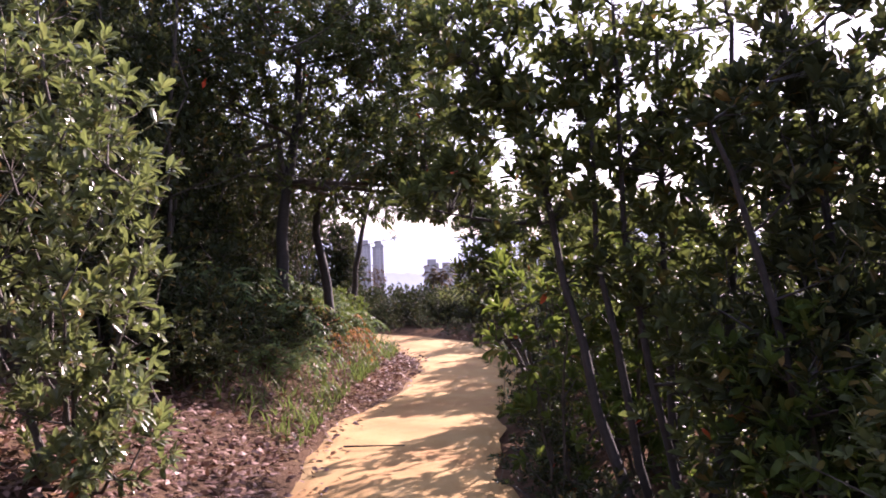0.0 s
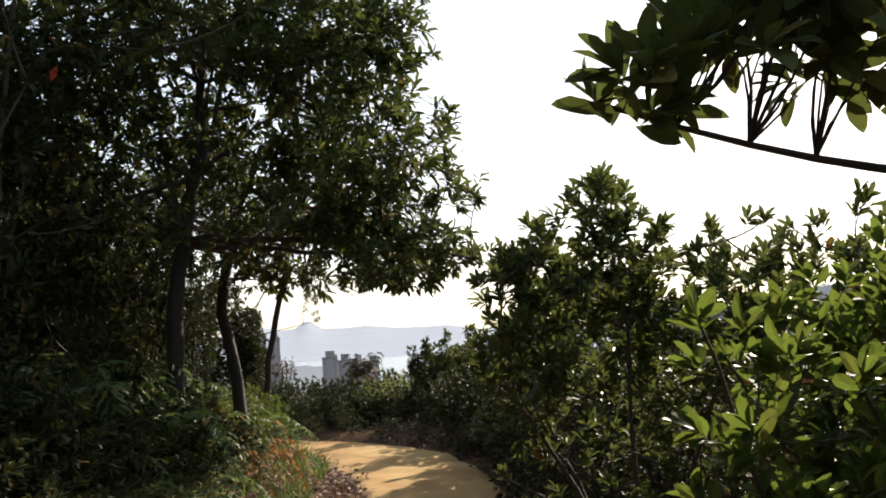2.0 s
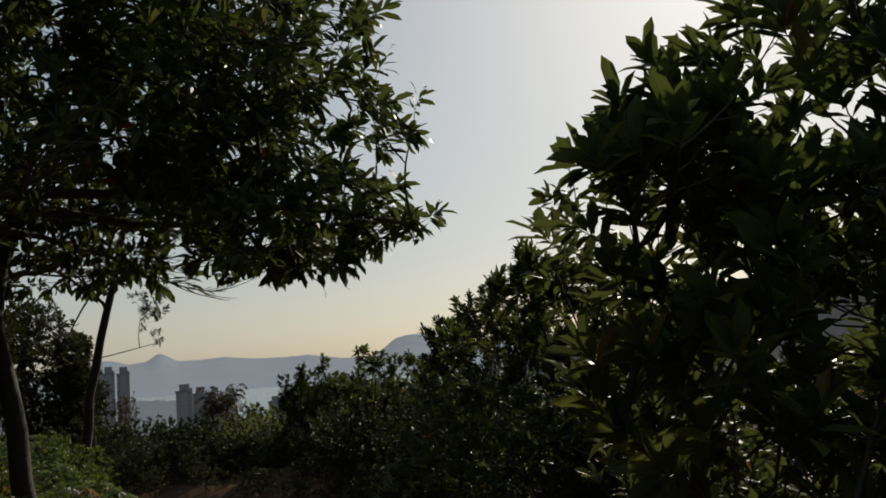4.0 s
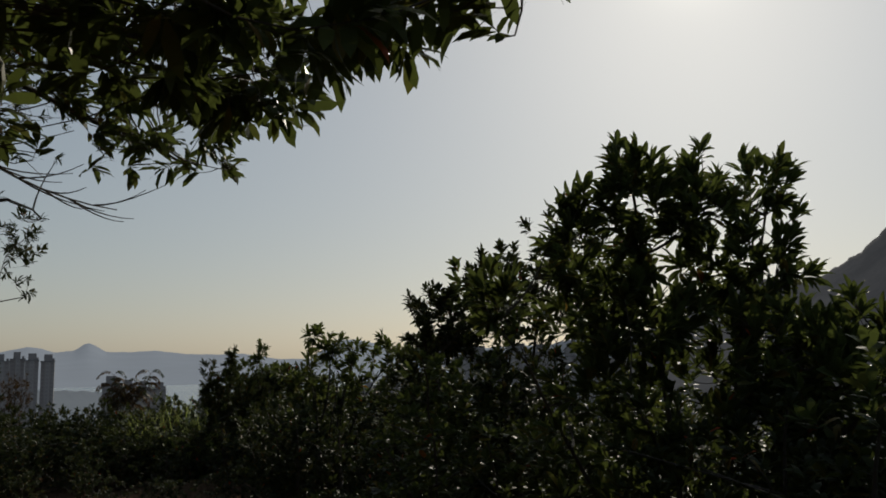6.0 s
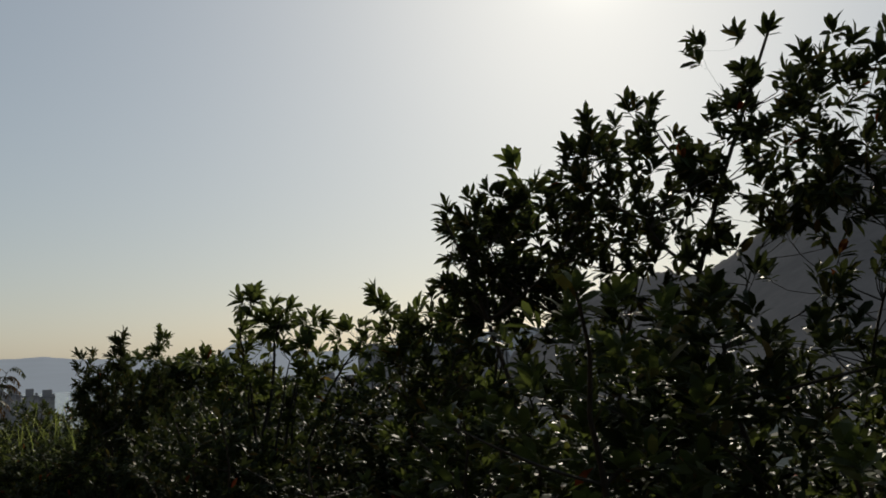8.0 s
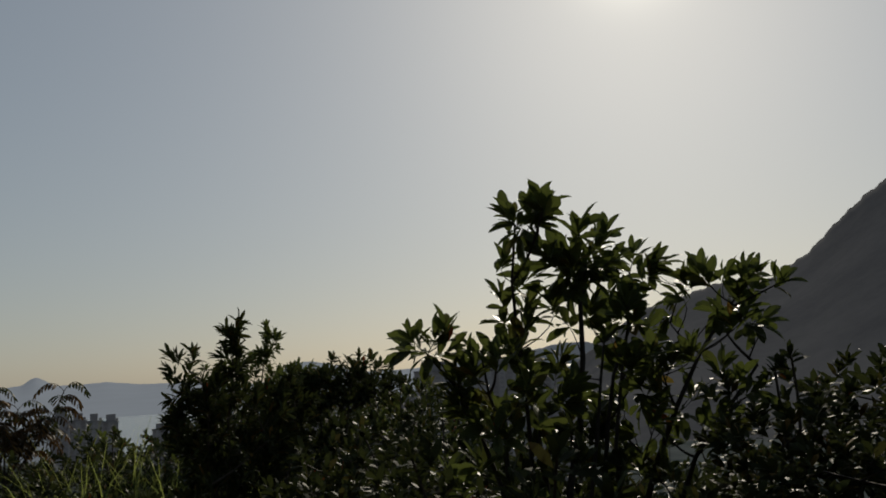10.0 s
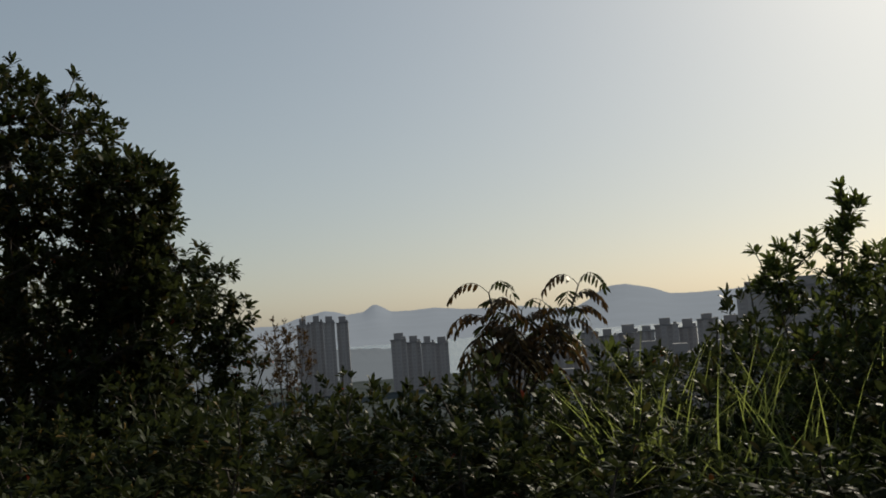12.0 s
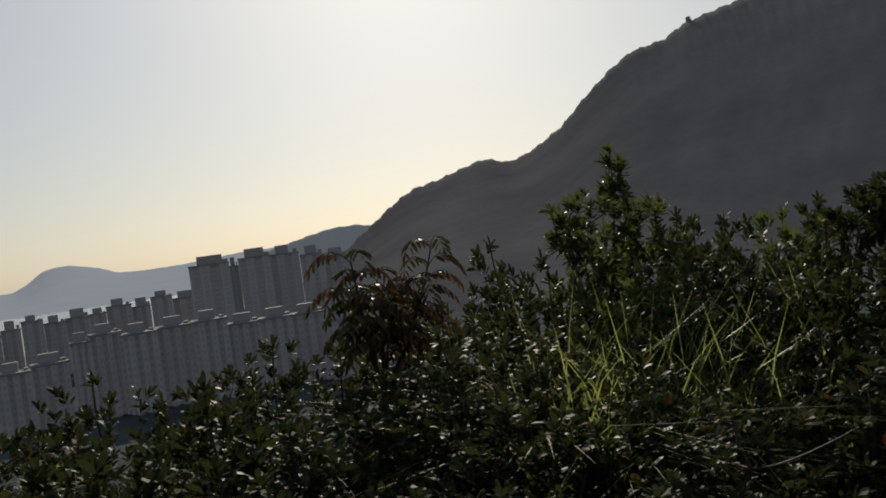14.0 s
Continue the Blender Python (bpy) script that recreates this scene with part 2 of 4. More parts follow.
BROAD_TRI = np.array([(0, 2, 1), (1, 2, 4), (1, 4, 3), (2, 5, 4), (6, 7, 9), (7, 8, 10), (7, 10, 9), (9, 10, 11)])
BROAD_QUAD = np.array([(3, 4, 7, 6), (4, 5, 8, 7)])
SMALL_T = np.array([(0, 0, 0), (.5, .5, .05), (.5, -.5, .05), (1, 0, -.06)])
SMALL_TRI = np.array([(0, 1, 2), (1, 3, 2)])


def leaf_mesh(name, pos, way, length, width, mat, rng, fine=2):
    """Leaf blades from arrays of base points and directions; fine: 3 broad and rounded, 2 folded along the midrib, 1 plain, 0 small."""
    pos, way = np.asarray(pos), np.asarray(way)
    way = way / np.linalg.norm(way, axis=1)[:, None]
    k = len(pos)
    up = np.tile((0.0, 0.0, 1.0), (k, 1)) + rng.normal(0, 0.45, (k, 3))
    side = np.cross(way, up)
    side /= np.linalg.norm(side, axis=1)[:, None] + 1e-9
    nor = np.cross(side, way)
    L = (np.asarray(length) * np.ones(k))[:, None, None]
    Wd = (np.asarray(width) * np.ones(k))[:, None, None]
    T, tris, quads = ((SMALL_T, SMALL_TRI, np.zeros((0, 4), int)), (MID_T, MID_TRI, MID_QUAD), (LEAF_T, LEAF_TRI, LEAF_QUAD), (BROAD_T, BROAD_TRI, BROAD_QUAD))[int(fine)]
    v = pos[:, None] + L * (way[:, None] * T[None, :, :1] + nor[:, None] * T[None, :, 2:]) + Wd * side[:, None] * T[None, :, 1:2]
    base = (np.arange(k) * len(T))[:, None, None]
    tri = (tris[None] + base).reshape(-1, 3)
    quad = (quads[None] + base).reshape(-1, 4)
    return mesh_of(name, v.reshape(-1, 3), [tri, quad], mat)


def tube_mesh(name, tubes, mat):
    """tubes: list of (points, radii, sides)."""
    V, Q, base = [], [], 0
    for pts, rad, s in tubes:
        pts = np.asarray(pts)
        tan = np.gradient(pts, axis=0)
        tan /= np.linalg.norm(tan, axis=1)[:, None] + 1e-9
        ref = np.array((0.31, 0.95, 0.05))
        a = np.cross(tan, ref)
        a /= np.linalg.norm(a, axis=1)[:, None] + 1e-9
        b = np.cross(tan, a)
        th = np.arange(s) * 2 * math.pi / s
        ring = pts[:, None] + np.asarray(rad)[:, None, None] * (a[:, None] * np.cos(th)[None, :, None] + b[:, None] * np.sin(th)[None, :, None])
        V.append(ring.reshape(-1, 3))
        i, j = np.meshgrid(np.arange(len(pts) - 1), np.arange(s), indexing="ij")
        j2 = (j + 1) % s
        Q.append(np.stack([i * s + j, i * s + j2, (i + 1) * s + j2, (i + 1) * s + j], -1).reshape(-1, 4) + base)
        base += len(pts) * s
    return mesh_of(name, np.concatenate(V), [np.concatenate(Q)], mat, True)


def unit(v):
    return v / (np.linalg.norm(v) + 1e-9)


def leaves_on(rng, tips, whorl, along, size, droop=0.0, flare=0.85):
    """Base points and directions: a rosette at each twig's end and single leaves along it."""
    P, Dn, Ls = [], [], []
    for pts, d in tips:
        a = unit(np.cross(d, (0.3, 0.5, 0.8)))
        b = np.cross(d, a)
        turn = rng.random() * 6.28
        for k in range(whorl):
            th = turn + k * 2.4
            tilt = flare * (0.45 + 0.95 * (k / whorl)) + rng.normal(0, 0.12)
            w = d * math.cos(tilt) + (a * math.cos(th) + b * math.sin(th)) * math.sin(tilt)
            P.append(pts[-1] - d * size * 0.55 * k / whorl)
            Dn.append(w - np.array((0, 0, droop)))
            Ls.append(size * (0.65 + 0.5 * rng.random()))
        for k in range(along):
            f = rng.random() * (len(pts) - 1)
            i = int(f)
            q = pts[i] + (pts[i + 1] - pts[i]) * (f - i)
            th = rng.random() * 6.28
            w = d * 0.45 + (a * math.cos(th) + b * math.sin(th))
            P.append(q)
            Dn.append(w - np.array((0, 0, droop)))
            Ls.append(size * (0.55 + 0.5 * rng.random()))
    return np.array(P), np.array(Dn), np.array(Ls)


# ---- the trail and the hillside ----
LINE = np.array([(1.5, -60), (0.5, -12), (0.1, -4), (-0.1, 0), (-0.4, 3), (-0.5, 6), (-0.4, 9), (-0.2, 12), (-0.1, 14), (-0.4, 15.8),
                 (-1.2, 17.2), (-2.4, 18.1), (-4.2, 18.7), (-8, 19), (-16, 18), (-70, 10)], dtype=float)
seg = np.linalg.norm(np.diff(LINE, axis=0), axis=1)
along_line = np.concatenate([[0], np.cumsum(seg)])
samples = np.concatenate([np.arange(0, 46, 1.0), np.arange(46, 90, 0.12), np.arange(90, along_line[-1], 1.0)])
CX, CY = np.interp(samples, along_line, LINE[:, 0]), np.interp(samples, along_line, LINE[:, 1])
for _ in range(12):
    CX[1:-1], CY[1:-1] = (CX[:-2] + 2 * CX[1:-1] + CX[2:]) / 4, (CY[:-2] + 2 * CY[1:-1] + CY[2:]) / 4
TX, TY = np.gradient(CX), np.gradient(CY)
TN = np.hypot(TX, TY)
TX, TY = TX / TN, TY / TN
CZ = np.interp(samples, (0, 48, 60, 66, 71, 75, 79, 90, 200), (1.0, 0.25, 0.0, -0.08, -0.22, -0.38, -0.42, -0.5, -0.6))


def smooth(a, b, x):
    t = np.clip((x - a) / (b - a), 0, 1)
    return t * t * (3 - 2 * t)


def wave(x, y, s, seed=0.0):
    """Cheap smooth relief between -1 and 1."""
    return (np.sin(x * s + seed) * np.cos(y * s * 1.13 + seed * 2) + 0.5 * np.sin(x * s * 2.3 + y * s * 1.7 + seed)
            + 0.3 * np.cos(x * s * 4.1 - y * s * 3.7 + seed * 3)) / 1.8


def off_trail(x, y):
    """Signed distance from the trail's middle (right is plus) and the trail's height there."""
    x, y = np.atleast_1d(x), np.atleast_1d(y)
    d, z = np.empty(len(x)), np.empty(len(x))
    for i in range(0, len(x), 4000):
        dx, dy = x[i:i + 4000, None] - CX[None], y[i:i + 4000, None] - CY[None]
        k = np.argmin(dx * dx + dy * dy, axis=1)
        r = np.arange(len(k))
        d[i:i + 4000] = np.hypot(dx[r, k], dy[r, k]) * np.sign(dx[r, k] * TY[k] - dy[r, k] * TX[k])
        z[i:i + 4000] = CZ[k]
    return d, z


def pinch(y):
    """1 where the sand is narrow on its uphill side, 0 elsewhere."""
    return smooth(8.0, 10.0, y) * (1 - smooth(13.0, 15.5, y))


def ground_z(x, y):
    x, y = np.atleast_1d(np.asarray(x, float)), np.atleast_1d(np.asarray(y, float))
    d, z = off_trail(x, y)
    a = -d
    b = pinch(y)
    left = smooth(0.75 - 0.4 * b, 2.1, (a - 0.75 + 0.4 * b) / (1 + 0.3 * b) + 0.75 - 0.4 * b) * (0.5 + 0.35 * smooth(6, 9, y)) + np.clip(a - 2.0, 0, 40) * 0.28
    right = smooth(1.0, 1.7, d) * 0.06 - np.clip(d - 3.2, 0, 400) * 0.42
    rough = wave(x, y, 1.7) * 0.06 + wave(x, y, 5.1, 2.0) * 0.025
    h = z + np.where(d < 0, left, right) + rough * smooth(0.8, 1.6, np.abs(d))
    h = np.maximum(h, -60 + wave(x, y, 0.01) * 1.0)
    h -= 0.07 * (1 - np.where(d > 0, smooth(0.95, 1.15, d), np.clip((-d - 0.55 + 0.27 * b) / 0.25, 0, 1)))
    r = np.hypot(x, y)
    return h - smooth(770, 1500, r) * 20


def spread(lo, hi, fine_lo, fine_hi, step):
    mid = list(np.arange(fine_lo, fine_hi, step))
    out, g = [], step
    v = fine_lo
    while v > lo:
        g *= 1.16
        v -= g
        out.append(max(v, lo))
    right, v, g = [], mid[-1], step
    while v < hi:
        g *= 1.16
        v += g
        right.append(min(v, hi))
    return np.array(out[::-1] + mid + right)


def grid_faces(nx, ny):
    i, j = np.meshgrid(np.arange(nx - 1), np.arange(ny - 1), indexing="ij")
    return np.stack([i * ny + j, (i + 1) * ny + j, (i + 1) * ny + j + 1, i * ny + j + 1], -1).reshape(-1, 4)


gx, gy = spread(-4900, 4900, -7, 5, 0.11), spread(-4900, 4900, -1, 24, 0.13)
X, Y = np.meshgrid(gx, gy, indexing="ij")
Z = ground_z(X.ravel(), Y.ravel())
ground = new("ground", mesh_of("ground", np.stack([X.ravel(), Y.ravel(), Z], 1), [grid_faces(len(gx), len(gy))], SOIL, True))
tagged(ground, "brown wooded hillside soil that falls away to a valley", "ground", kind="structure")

keep = (CY > -8) & (CX > -12)
sx, sy, sz, nx_, ny_ = CX[keep], CY[keep], CZ[keep], TY[keep], -TX[keep]
lat = np.linspace(-1, 1, 23)
half_l = 0.78 - 0.36 * pinch(sy) + 0.16 * wave(sx, sy, 1.1, 1.0) + 0.04 * wave(sx, sy, 4.3, 1.0)
half_r = 0.80 + 0.3 * smooth(8.0, 10.5, sy) + 0.14 * wave(sx, sy, 1.4, 4.0) + 0.025 * wave(sx, sy, 5.0, 3.0)
half = np.where(lat[None] < 0, half_l[:, None], half_r[:, None])
o = lat[None] * half
px_, py_ = sx[:, None] + nx_[:, None] * o, sy[:, None] + ny_[:, None] * o
pz_ = sz[:, None] + 0.02 * (1 - lat[None] ** 2) + 0.018 * wave(px_, py_, 3.2) + 0.008 * wave(px_, py_, 11.0, 1.0) - 0.16 * np.clip(np.abs(lat[None]) - 0.82, 0, 1)
trail = new("trail", mesh_of("trail", np.stack([px_, py_, pz_], -1).reshape(-1, 3), [grid_faces(len(sx), len(lat))], SAND, True))
tagged(trail, "sandy orange footpath trodden along the hillside", "footpath", kind="structure")


# ---- distance: sea, hills, mountain ----
def bearing(az, dist):
    a = np.radians(az)
    return dist * np.sin(a), dist * np.cos(a)


def ridge(name, profile, near, crest, floor, mat, label, step=0.12, rough=3.0, category="hill"):
    """A hill chain: profile = ((bearing, elevation of the crest), ...), sloping down to floor at the near distance."""
    az = np.arange(profile[0][0], profile[-1][0], step)
    el = np.interp(az, [q[0] for q in profile], [q[1] for q in profile])
    for _ in range(3):
        el[1:-1] = (el[:-2] + 2 * el[1:-1] + el[2:]) / 4
    wide = el.copy()
    for _ in range(160):
        wide[1:-1] = (wide[:-2] + 2 * wide[1:-1] + wide[2:]) / 4
    rows = np.linspace(0, 1, 26)
    V = []
    for f in rows:
        dist = near + (crest - near) * f + wave(az, az * 0 + f * 9, 0.9) * (crest - near) * 0.004 * (1 - f)
        top = 1.2 + crest * np.tan(np.radians(wide + (el - wide) * f ** 3))
        z = floor + (top - floor) * (f ** 1.15) + wave(az * 1.3, f * 11 + az * 0, 1.1, 2.0) * (top - floor) * 0.003 * math.sin(f * math.pi)
        z = z + wave(az, az * 0 + f * 2.5, 6.0, 1.0) * rough * f ** 4
        x, y = bearing(az, dist)
        V.append(np.stack([x, y, z], 1))
    x, y = bearing(az, crest * 1.1)
    V.append(np.stack([x, y, az * 0 + floor - 5], 1))
    ob = new(name, mesh_of(name, np.concatenate(V), [grid_faces(len(V), len(az))], mat, True))
    return tagged(ob, label, category, kind="structure")


wx, wy = bearing(np.linspace(-60, 25, 60), 850.0)
wx2, wy2 = bearing(np.linspace(-60, 25, 60), 4950.0)
water = new("water", mesh_of("water", np.concatenate([np.stack([wx, wy, wx * 0 - 63], 1), np.stack([wx2, wy2, wx2 * 0 - 63], 1)]),
                             [grid_faces(2, 60)], WATER))
tagged(water, "pale still sea inlet under the haze", "water", kind="structure")
FAR = ((-45, 0.5), (-30, 0.7), (-20, 0.45), (-12, 0.1), (-9.3, 0.05), (-8, 0.45), (-6.3, 0.80), (-5.6, 0.72), (-4.85, 0.45), (-3.7, 0.55),
       (-3.2, 0.9), (-2.9, 1.02), (-2.5, 0.85), (-1.9, 0.45), (-0.5, 0.42), (1.0, 0.5), (3.0, 0.25), (5.0, 0.2), (6.4, 0.24), (7.6, 0.05),
       (8.65, -0.15), (10.5, -0.15), (11.4, 0.3), (12.2, 0.9), (13.0, 1.07), (13.8, 1.07), (15.4, 0.7), (16.5, 0.25), (18, 0.18), (20.4, 0.22), (24, 0.5), (34, 0.6))
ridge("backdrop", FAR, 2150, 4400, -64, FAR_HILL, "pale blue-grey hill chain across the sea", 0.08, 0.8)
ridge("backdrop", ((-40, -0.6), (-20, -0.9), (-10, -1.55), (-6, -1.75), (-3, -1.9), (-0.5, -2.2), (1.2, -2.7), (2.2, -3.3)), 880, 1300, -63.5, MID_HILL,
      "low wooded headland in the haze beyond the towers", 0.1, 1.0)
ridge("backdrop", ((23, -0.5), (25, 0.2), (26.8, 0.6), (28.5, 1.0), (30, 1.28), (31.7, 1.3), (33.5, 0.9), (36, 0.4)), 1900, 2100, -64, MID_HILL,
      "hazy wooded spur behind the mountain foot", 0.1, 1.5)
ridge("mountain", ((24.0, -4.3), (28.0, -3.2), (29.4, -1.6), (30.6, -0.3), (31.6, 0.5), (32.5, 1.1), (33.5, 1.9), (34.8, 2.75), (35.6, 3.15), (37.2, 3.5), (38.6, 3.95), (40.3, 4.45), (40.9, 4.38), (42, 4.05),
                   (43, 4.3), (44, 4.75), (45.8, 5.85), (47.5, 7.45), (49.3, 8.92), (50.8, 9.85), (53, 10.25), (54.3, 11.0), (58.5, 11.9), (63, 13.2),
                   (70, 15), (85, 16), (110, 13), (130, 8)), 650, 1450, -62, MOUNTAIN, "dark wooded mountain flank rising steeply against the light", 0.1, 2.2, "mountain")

# the small summit hut on the ridge
hx, hy = bearing(54.6, 1450.0)
hut_w, hut_h = 5.0, 9.0
hut_z = 1.2 + 1450 * math.tan(radians(11.05))
bm = bmesh.new()
bmesh.ops.create_cone(bm, cap_ends=True, segments=8, radius1=hut_w, radius2=hut_w * 0.75, depth=hut_h + 6)
bmesh.ops.bevel(bm, geom=bm.edges[:], offset=0.4, segments=1, affect="EDGES")
me = bpy.data.meshes.new("summit_block")
bm.to_mesh(me)
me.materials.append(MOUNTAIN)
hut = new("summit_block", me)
hut.location = (hx, hy, hut_z + hut_h / 2 - 5)
tagged(hut, "small dark block standing on the mountain ridge", "lookout")


# ---- the town below ----
def box_mesh(name, x0, x1, y0, y1, z0, z1, mat, bev=0.0):
    bm = bmesh.new()
    bmesh.ops.create_cube(bm, size=1)
    for v in bm.verts:
        v.co = Vector(((x0 + x1) / 2 + v.co.x * (x1 - x0), (y0 + y1) / 2 + v.co.y * (y1 - y0), (z0 + z1) / 2 + v.co.z * (z1 - z0)))
    if bev:
        bmesh.ops.bevel(bm, geom=bm.edges[:], offset=bev, segments=1, affect="EDGES")
    me = bpy.data.meshes.new(name)
    bm.to_mesh(me)
    bm.free()
    me.materials.append(mat)
    return me


def facade_mesh(name, w, d, h, bays, mat, rng):
    """A tower's wall: a stepped plan with projecting bays, extruded, with floor bands."""
    pts = []
    for b in range(bays):
        x0, x1 = -w / 2 + w * b / bays, -w / 2 + w * (b + 1) / bays
        out = 3.2 if b % 2 else 0.0
        pts += [(x0 + 0.1, -d / 2 - out), (x1 - 0.1, -d / 2 - out)]
    pts += [(w / 2, d / 2), (-w / 2, d / 2)]
    bm = bmesh.new()
    face = bm.faces.new([bm.verts.new((x, y, 0)) for x, y in pts])
    ext = bmesh.ops.extrude_face_region(bm, geom=[face])
    bmesh.ops.translate(bm, vec=(0, 0, h), verts=[v for v in ext["geom"] if isinstance(v, bmesh.types.BMVert)])
    bmesh.ops.recalc_face_normals(bm, faces=bm.faces[:])
    me = bpy.data.meshes.new(name)
    bm.to_mesh(me)
    bm.free()
    me.materials.append(mat)
    return me


def tower(az0, az1, el, dist, base=-61.0, bays=7, mat=None, crown=3.5, seed=1):
    """A residential slab tower: wall, window strips in each bay, roof slab and plant room."""
    rng = np.random.default_rng(seed)
    mid = (az0 + az1) / 2
    w = 2 * dist * math.tan(radians(az1 - az0) / 2) * rng.uniform(0.97, 1.0)
    top = 1.0 + dist * math.tan(radians(el))
    h = top - base - crown - 2.5
    d = min(w * 0.6, 16)
    ob = new("apartment_tower")
    x, y = bearing(mid, dist)
    ob.matrix_basis = pose(float(x), float(y), base, 0, 0, -mid + float(rng.uniform(-3, 3)))
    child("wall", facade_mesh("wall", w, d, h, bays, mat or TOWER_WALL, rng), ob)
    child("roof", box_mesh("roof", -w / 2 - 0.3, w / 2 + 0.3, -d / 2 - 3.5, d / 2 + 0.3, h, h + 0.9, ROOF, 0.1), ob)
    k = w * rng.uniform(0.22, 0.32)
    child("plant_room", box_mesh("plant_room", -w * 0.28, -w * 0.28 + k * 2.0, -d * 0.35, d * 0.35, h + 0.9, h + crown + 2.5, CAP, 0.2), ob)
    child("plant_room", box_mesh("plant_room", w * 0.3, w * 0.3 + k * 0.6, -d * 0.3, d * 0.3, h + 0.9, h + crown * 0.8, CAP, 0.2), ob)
    floors = max(4, int(h / 3.0))
    allv, allf, base_i = [], [], 0
    for b in range(bays):
        x0, x1 = -w / 2 + w * b / bays, -w / 2 + w * (b + 1) / bays
        out = 3.2 if b % 2 else 0.0
        q = (x1 - x0) * 0.24
        V, F = [], []
        for f in range(floors):
            z0, z1 = 1.0 + f * h / floors, 1.0 + f * h / floors + 1.5
            yy = -d / 2 - out
            V += [(x0 + q, yy - 0.12, z0), (x1 - q, yy - 0.12, z0), (x1 - q, yy - 0.12, z1), (x0 + q, yy - 0.12, z1),
                  (x0 + q, yy, z0), (x1 - q, yy, z0), (x1 - q, yy, z1), (x0 + q, yy, z1)]
            o = 8 * f
            F += [(o, o + 1, o + 2, o + 3), (o, o + 4, o + 5, o + 1), (o + 3, o + 2, o + 6, o + 7), (o, o + 3, o + 7, o + 4), (o + 1, o + 5, o + 6, o + 2)]
        allv += V
        allf += [tuple(i + base_i for i in q4) for q4 in F]
        base_i += len(V)
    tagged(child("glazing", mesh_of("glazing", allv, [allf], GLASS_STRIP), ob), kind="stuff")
    return ob


def named(ob, label):
    return tagged(ob, label, "tower block", "tower blocks in the valley")


SLIM = "slender grey apartment tower in the hazy valley"
for k, (a0, a1, el) in enumerate(((-8.05, -7.15, 0.40), (-7.15, -6.35, 0.52), (-6.35, -5.6, 0.43), (-5.5, -4.72, 0.36))):
    named(tower(a0, a1, el, 745 + 6 * (k % 2), bays=3, seed=k), "slender grey apartment tower of a close cluster above the water")
for k, (a0, a1, el) in enumerate(((-2.05, -1.05, -1.0), (-1.05, -0.1, -1.25), (-0.1, 0.8, -1.35), (0.8, 1.68, -1.45))):
    named(tower(a0, a1, el, 730 + 5 * (k % 2), bays=3, seed=10 + k), "grey apartment tower in a short row by the water")
# the long estate, low blocks behind and high blocks at its end
for k, (a0, a1, el) in enumerate(((3.6, 4.6, -2.2), (4.6, 5.9, -1.95), (5.9, 6.9, -2.05), (6.9, 8.1, -1.8), (8.1, 9.1, -2.05), (9.1, 10.2, -1.7), (10.2, 11.4, -1.55), (11.4, 12.6, -1.75), (12.6, 13.9, -1.55), (13.9, 14.9, -1.7),
                                  (14.9, 16.4, -1.3), (16.4, 17.5, -1.45), (17.5, 18.8, -1.2), (18.8, 20.3, -1.4))):
    named(tower(a0, a1, el, 640 + 9 * (k % 3), bays=4, crown=1.8 + 1.2 * (k % 3), seed=20 + k), "grey apartment block in a long shoreline row")
for k, (a0, a1, el) in enumerate(((19.95, 22.4, 0.55), (22.4, 23.0, 0.25), (23.0, 25.0, 0.65), (25.0, 26.9, 0.6), (26.9, 28.4, 0.35), (28.4, 29.9, 0.0))):
    named(tower(a0, a1, el, 600 + 8 * (k % 2), bays=4, crown=4.0, seed=40 + k), "tall dark-grey apartment tower at the mountain foot")
for k, (a0, a1, el) in enumerate(((8.2, 10.1, -4.1), (10.1, 12.1, -3.55), (12.3, 13.4, -2.85), (13.4, 15.2, -2.72), (15.2, 17.2, -2.62), (17.2, 19.3, -2.75), (19.3, 21.4, -2.85),
                                  (21.4, 23.4, -3.0), (23.4, 25.4, -3.15), (25.4, 27.5, -3.35), (27.5, 29.6, -3.7))):
    named(tower(a0, a1, el + (0.06, -0.3, -0.1)[k % 3], 420 + 7 * (k % 2), bays=6, mat=TOWER_PALE, crown=2.4, seed=60 + k), "pale slab apartment block seen below the hedge")


# ---- plants ----
def bend(a, b, c, n):
    """Points of a curve from a to c that leaves a towards b."""
    t = np.linspace(0, 1, n)[:, None]
    return (1 - t) ** 2 * a + 2 * t * (1 - t) * b + t * t * c


